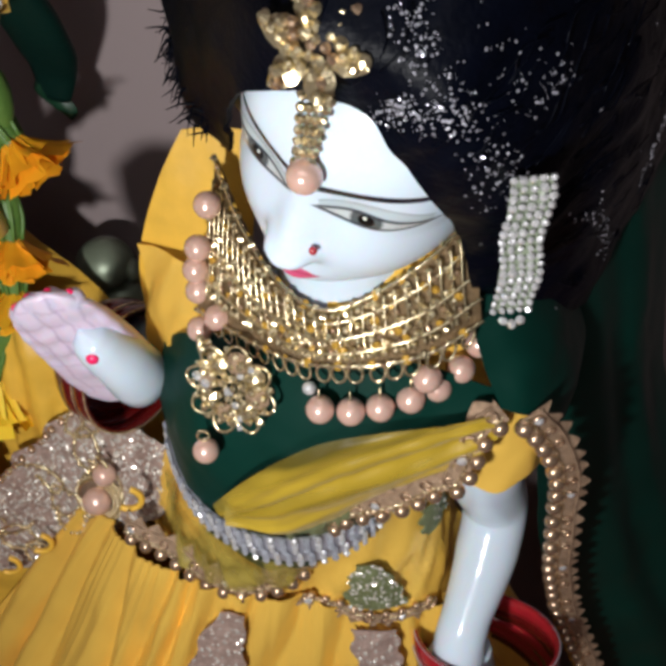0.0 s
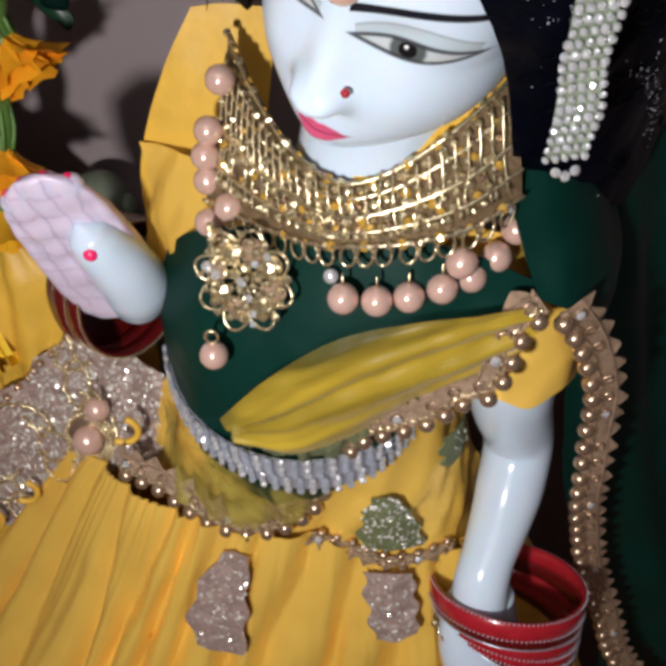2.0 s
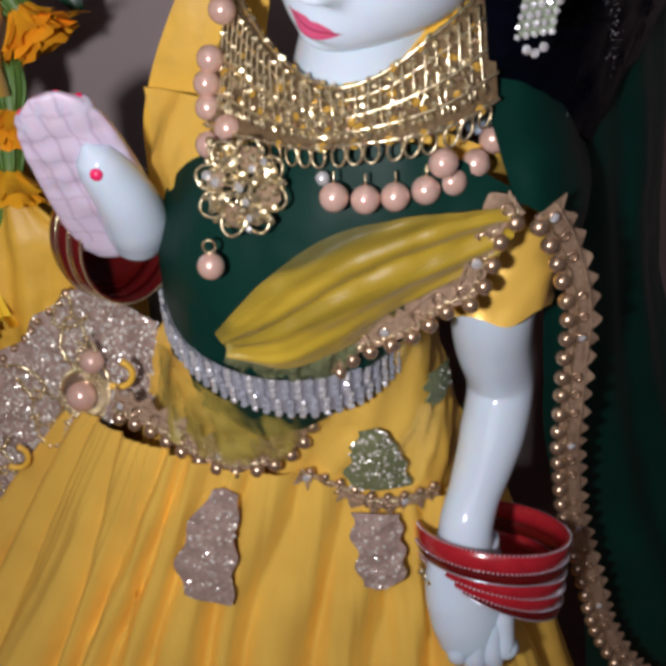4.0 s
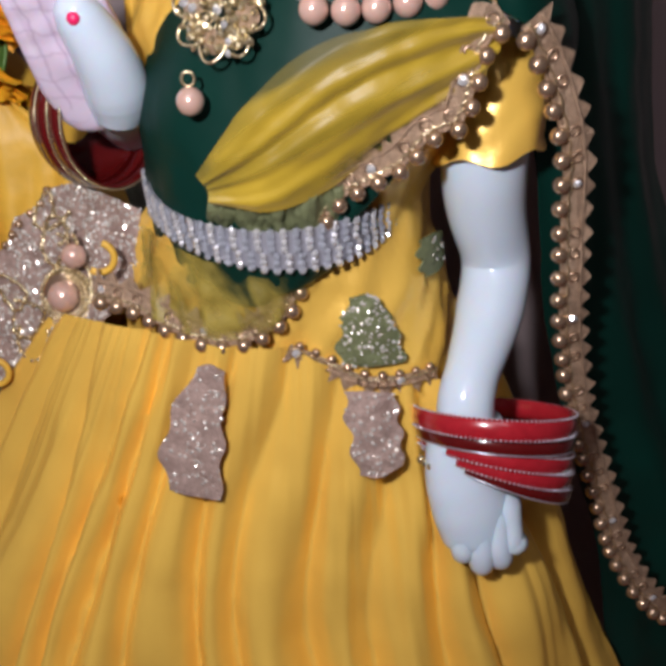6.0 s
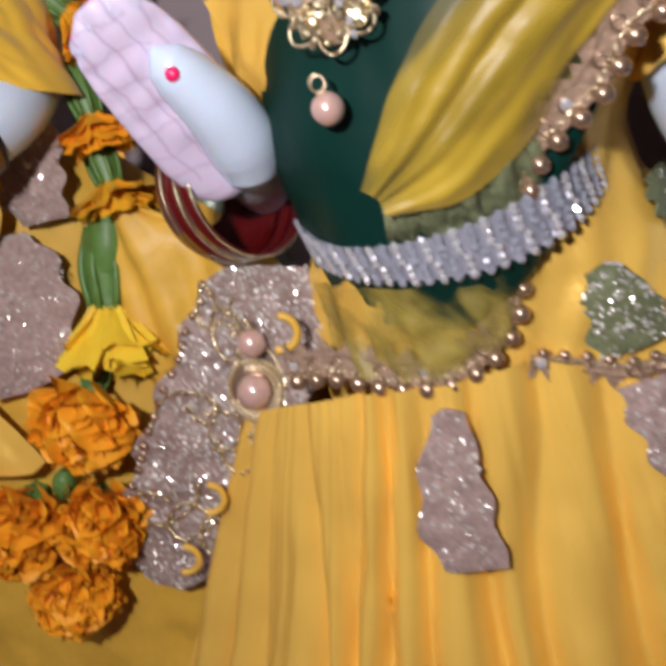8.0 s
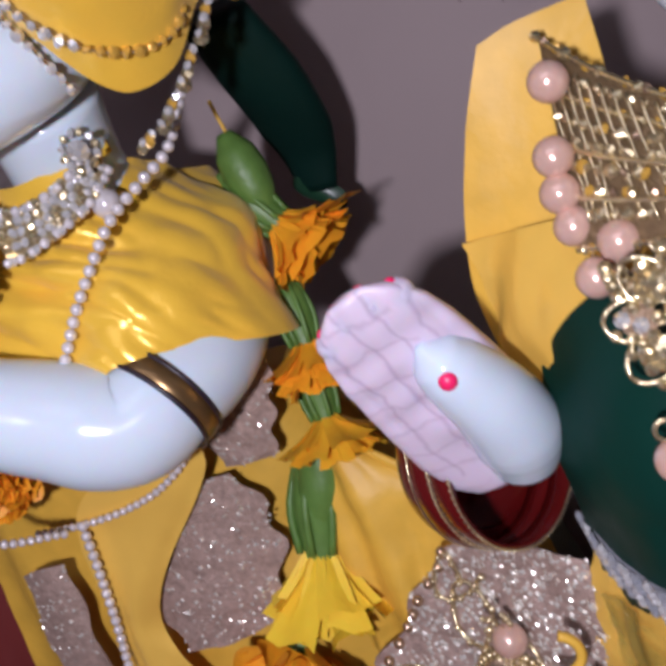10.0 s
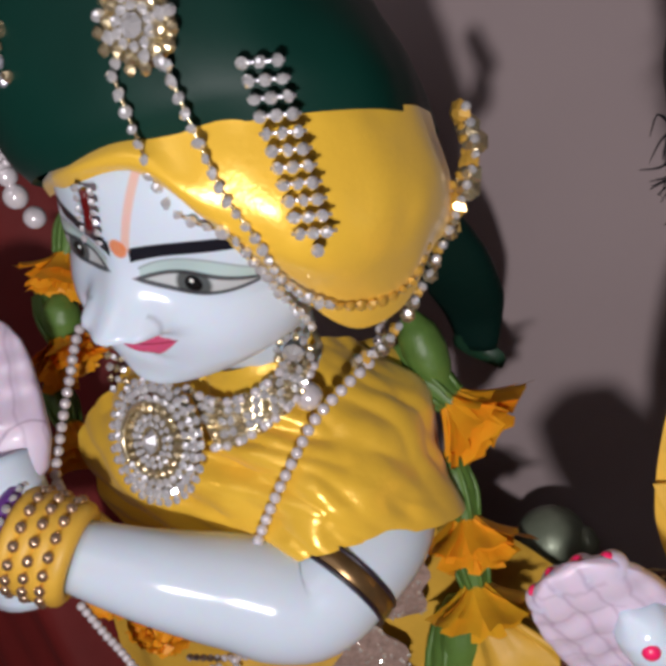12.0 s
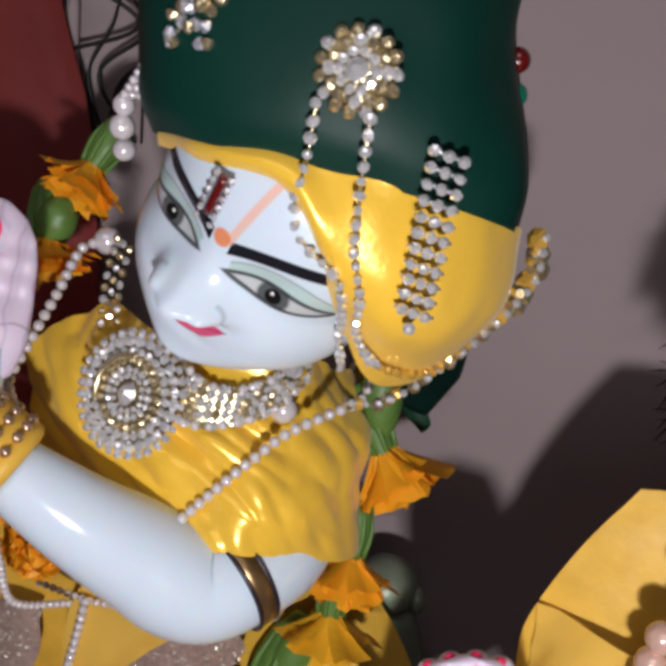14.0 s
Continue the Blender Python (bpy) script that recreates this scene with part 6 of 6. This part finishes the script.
# ---------- marigold garland ----------
def marigold(c, axis, size, color, seed, petals=84, trumpet=0.9, label="", full=True):
    """A flower on its green calyx; the axis points from the calyx to the petals."""
    rnd = np.random.RandomState(seed)
    ob = thing("marigold", label or "ruffled orange marigold head with a green calyx", "flower", "garland flowers", at=c)
    n = V(*axis) / np.linalg.norm(axis)
    a = np.cross(n, V(0.1, 0.95, 0.2))
    a /= np.linalg.norm(a)
    b = np.cross(n, a)
    s = Shape()
    for k in range(petals):
        if full:
            up = 1 - 1.25 * (k + 0.5) / petals
            th = k * 2.399
            d = n * up + (a * math.cos(th) + b * math.sin(th)) * math.sqrt(max(0, 1 - up * up))
            e1 = np.cross(n, d) + 1e-4 * a
            e1 /= np.linalg.norm(e1)
            e2 = np.cross(d, e1)
            turn = rnd.rand() * 0.9 - 0.45
            e1, e2 = e1 * math.cos(turn) + e2 * math.sin(turn), e2 * math.cos(turn) - e1 * math.sin(turn)
            sz, lift = size * (0.34 + 0.14 * rnd.rand()), 0.50 + 0.30 * rnd.rand()
            rows = [[V(*c) + n * size * 0.45 + d * size * (0.42 + 0.40 * lift * t + 0.07 * math.sin(q * 5 + k) * t) - e2 * sz * (0.2 - 1.1 * t) + e1 * sz * q * (0.50 + 0.62 * math.sin(math.pi * min(1, 0.12 + 0.72 * t))) - e2 * sz * 0.42 * q * q * t + d * size * 0.05 * math.cos(q * 3 + k) * t for q in (-1, -0.7, -0.35, 0, 0.35, 0.7, 1)] for t in np.linspace(0, 1, 6)]
        else:
            th, lay = k * 2.399, k / petals
            d = a * math.cos(th) + b * math.sin(th)
            e = np.cross(n, d)
            ln, wd, flare = size * (0.7 + 0.55 * rnd.rand()), size * (0.26 + 0.22 * rnd.rand()), trumpet * (1.1 - 0.8 * lay) * (0.7 + 0.6 * rnd.rand()) + 0.05
            rows = []
            for t in np.linspace(0, 1, 6):
                mid_p = V(*c) + n * (ln * (0.95 * t - 0.25 * flare * t * t)) + d * (size * 0.12 + ln * flare * 0.80 * t ** 1.3)
                w = wd * (0.25 + 0.85 * t ** 0.8)
                rows.append([mid_p + e * w * q + n * (0.05 * size * t * math.sin(q * 4.5 + k)) + d * (0.05 * size * t * math.cos(q * 5 + 2 * k)) for q in (-1, -0.5, 0, 0.5, 1)])
        s.grid(np.array(rows))
    part("petals", s, color, ob, kind="stuff")
    s = Shape()
    k = 0.6 if full else 1.0
    s.tube([V(*c) - n * size * 1.15 * k, V(*c) - n * size * 0.85 * k, V(*c) - n * size * 0.4 * k, V(*c) + n * size * 0.1, V(*c) + n * size * 0.28], [size * 0.12 * k, size * 0.30 * k, size * 0.34 * k, size * 0.26 * k, size * 0.20 * k], 14, 18)
    for q in range(7):
        d = a * math.cos(q * 0.9) + b * math.sin(q * 0.9)
        s.tube([V(*c) - n * size * 0.95 * k + d * size * 0.22 * k, V(*c) - n * size * 0.4 * k + d * size * 0.34 * k, V(*c) + n * size * 0.12 + d * size * 0.26 * k], size * 0.05 * k, 5, 8)
    part("calyx", s, STEM, ob, "ribbed green calyx")
    return ob


HEADS = [((-0.1570, 0.2430, 0.4200), (-0.30, -0.75, -0.58), 0.0265), ((-0.1790, 0.2440, 0.3740), (0.15, -0.97, -0.2), 0.0240), ((-0.2040, 0.2430, 0.3850), (-0.15, -0.97, -0.15), 0.0260), ((-0.2290, 0.2450, 0.3950), (-0.3, -0.93, -0.1), 0.0230), ((-0.2000, 0.2420, 0.3520), (0.0, -0.95, -0.3), 0.0230),
         ((-0.2250, 0.2380, 0.5250), (0.0, -0.8, -0.6), 0.0150), ((-0.2100, 0.2300, 0.5120), (0.2, -0.9, -0.3), 0.0150)]
for i, (c, ax, sz) in enumerate(HEADS):
    marigold(c, ax, sz, ORANGE, 40 + i, petals=58)
TRUMPETS = [((-0.1080, 0.2600, 0.5420), (0.50, -0.22, -0.82), 0.0185, ORANGE, 0.80), ((-0.1130, 0.2490, 0.5080), (-0.05, -0.30, -0.95), 0.0165, ORANGE, 0.85), ((-0.1175, 0.2480, 0.4850), (-0.05, -0.30, -0.95), 0.0165, AMBER_PETAL, 1.05),
            ((-0.1370, 0.2460, 0.4470), (-0.30, -0.30, -0.90), 0.0270, YELLOW_PETAL, 0.62), ((-0.2040, 0.2560, 0.6240), (-0.35, -0.45, -0.75), 0.0150, ORANGE, 0.85), ((-0.2200, 0.2550, 0.6000), (0.25, -0.45, -0.85), 0.0155, ORANGE, 0.85), ((-0.2300, 0.2520, 0.5720), (0.2, -0.45, -0.85), 0.0150, ORANGE, 0.8)]
for i, (c, ax, sz, col, wide) in enumerate(TRUMPETS):
    marigold(c, ax, sz, col, 70 + i, petals=30, trumpet=wide, full=False, label="orange marigold flaring from a slender green calyx" if col is not YELLOW_PETAL else "yellow trumpet-shaped marigold with a green calyx")
for p, q, r in (((-0.1105, 0.262, 0.5700), (-0.1085, 0.260, 0.5440), 0.0070), ((-0.1215, 0.2500, 0.4790), (-0.1365, 0.2460, 0.4480), 0.0078), ((-0.2140, 0.256, 0.612), (-0.2200, 0.255, 0.596), 0.0064), ((-0.1800, 0.2340, 0.3960), (-0.1860, 0.2330, 0.3860), 0.0045)):
    s = Shape()
    p, q = V(*p), V(*q)
    s.tube([p, p + (q - p) * 0.25, p + (q - p) * 0.6, p + (q - p) * 0.9, q], [r * 0.35, r * 0.9, r, r * 0.85, r * 0.4], 14, 18)
    solo("flower_bud", s, STEM, "plump green flower bud threaded in the garland", "bud", "garland buds")
for i, (c, d, sz) in enumerate((((-0.1000, 0.292, 0.560), (0.3, -0.1, 0.9), 0.020), ((-0.104, 0.296, 0.548), (0.5, 0.0, -0.85), 0.018))):
    rows = [[V(*c) + V(*d) * sz * t + V(0.9, -0.1, -0.3) * sz * 0.42 * w * math.sin(math.pi * (0.08 + 0.9 * t)) + V(0, -1, 0) * 0.002 * (1 - w * w) for w in (-1, -0.5, 0, 0.5, 1)] for t in np.linspace(0, 1, 10)]
    solo("leaf", Shape().sheet(np.array(rows), 0.0006), LEAF, "dark green glossy leaf in the garland", "leaf", "garland leaves")
thread = [(-0.110, 0.262, 0.580), (-0.109, 0.260, 0.540), (-0.116, 0.256, 0.50), (-0.128, 0.252, 0.47), (-0.145, 0.245, 0.435), (-0.17, 0.236, 0.405), (-0.20, 0.238, 0.378), (-0.212, 0.24, 0.35)]
solo("garland_thread", Shape().tube(thread, 0.0006, 6, 60), OCHRE, "cotton thread of the marigold garland", "thread")
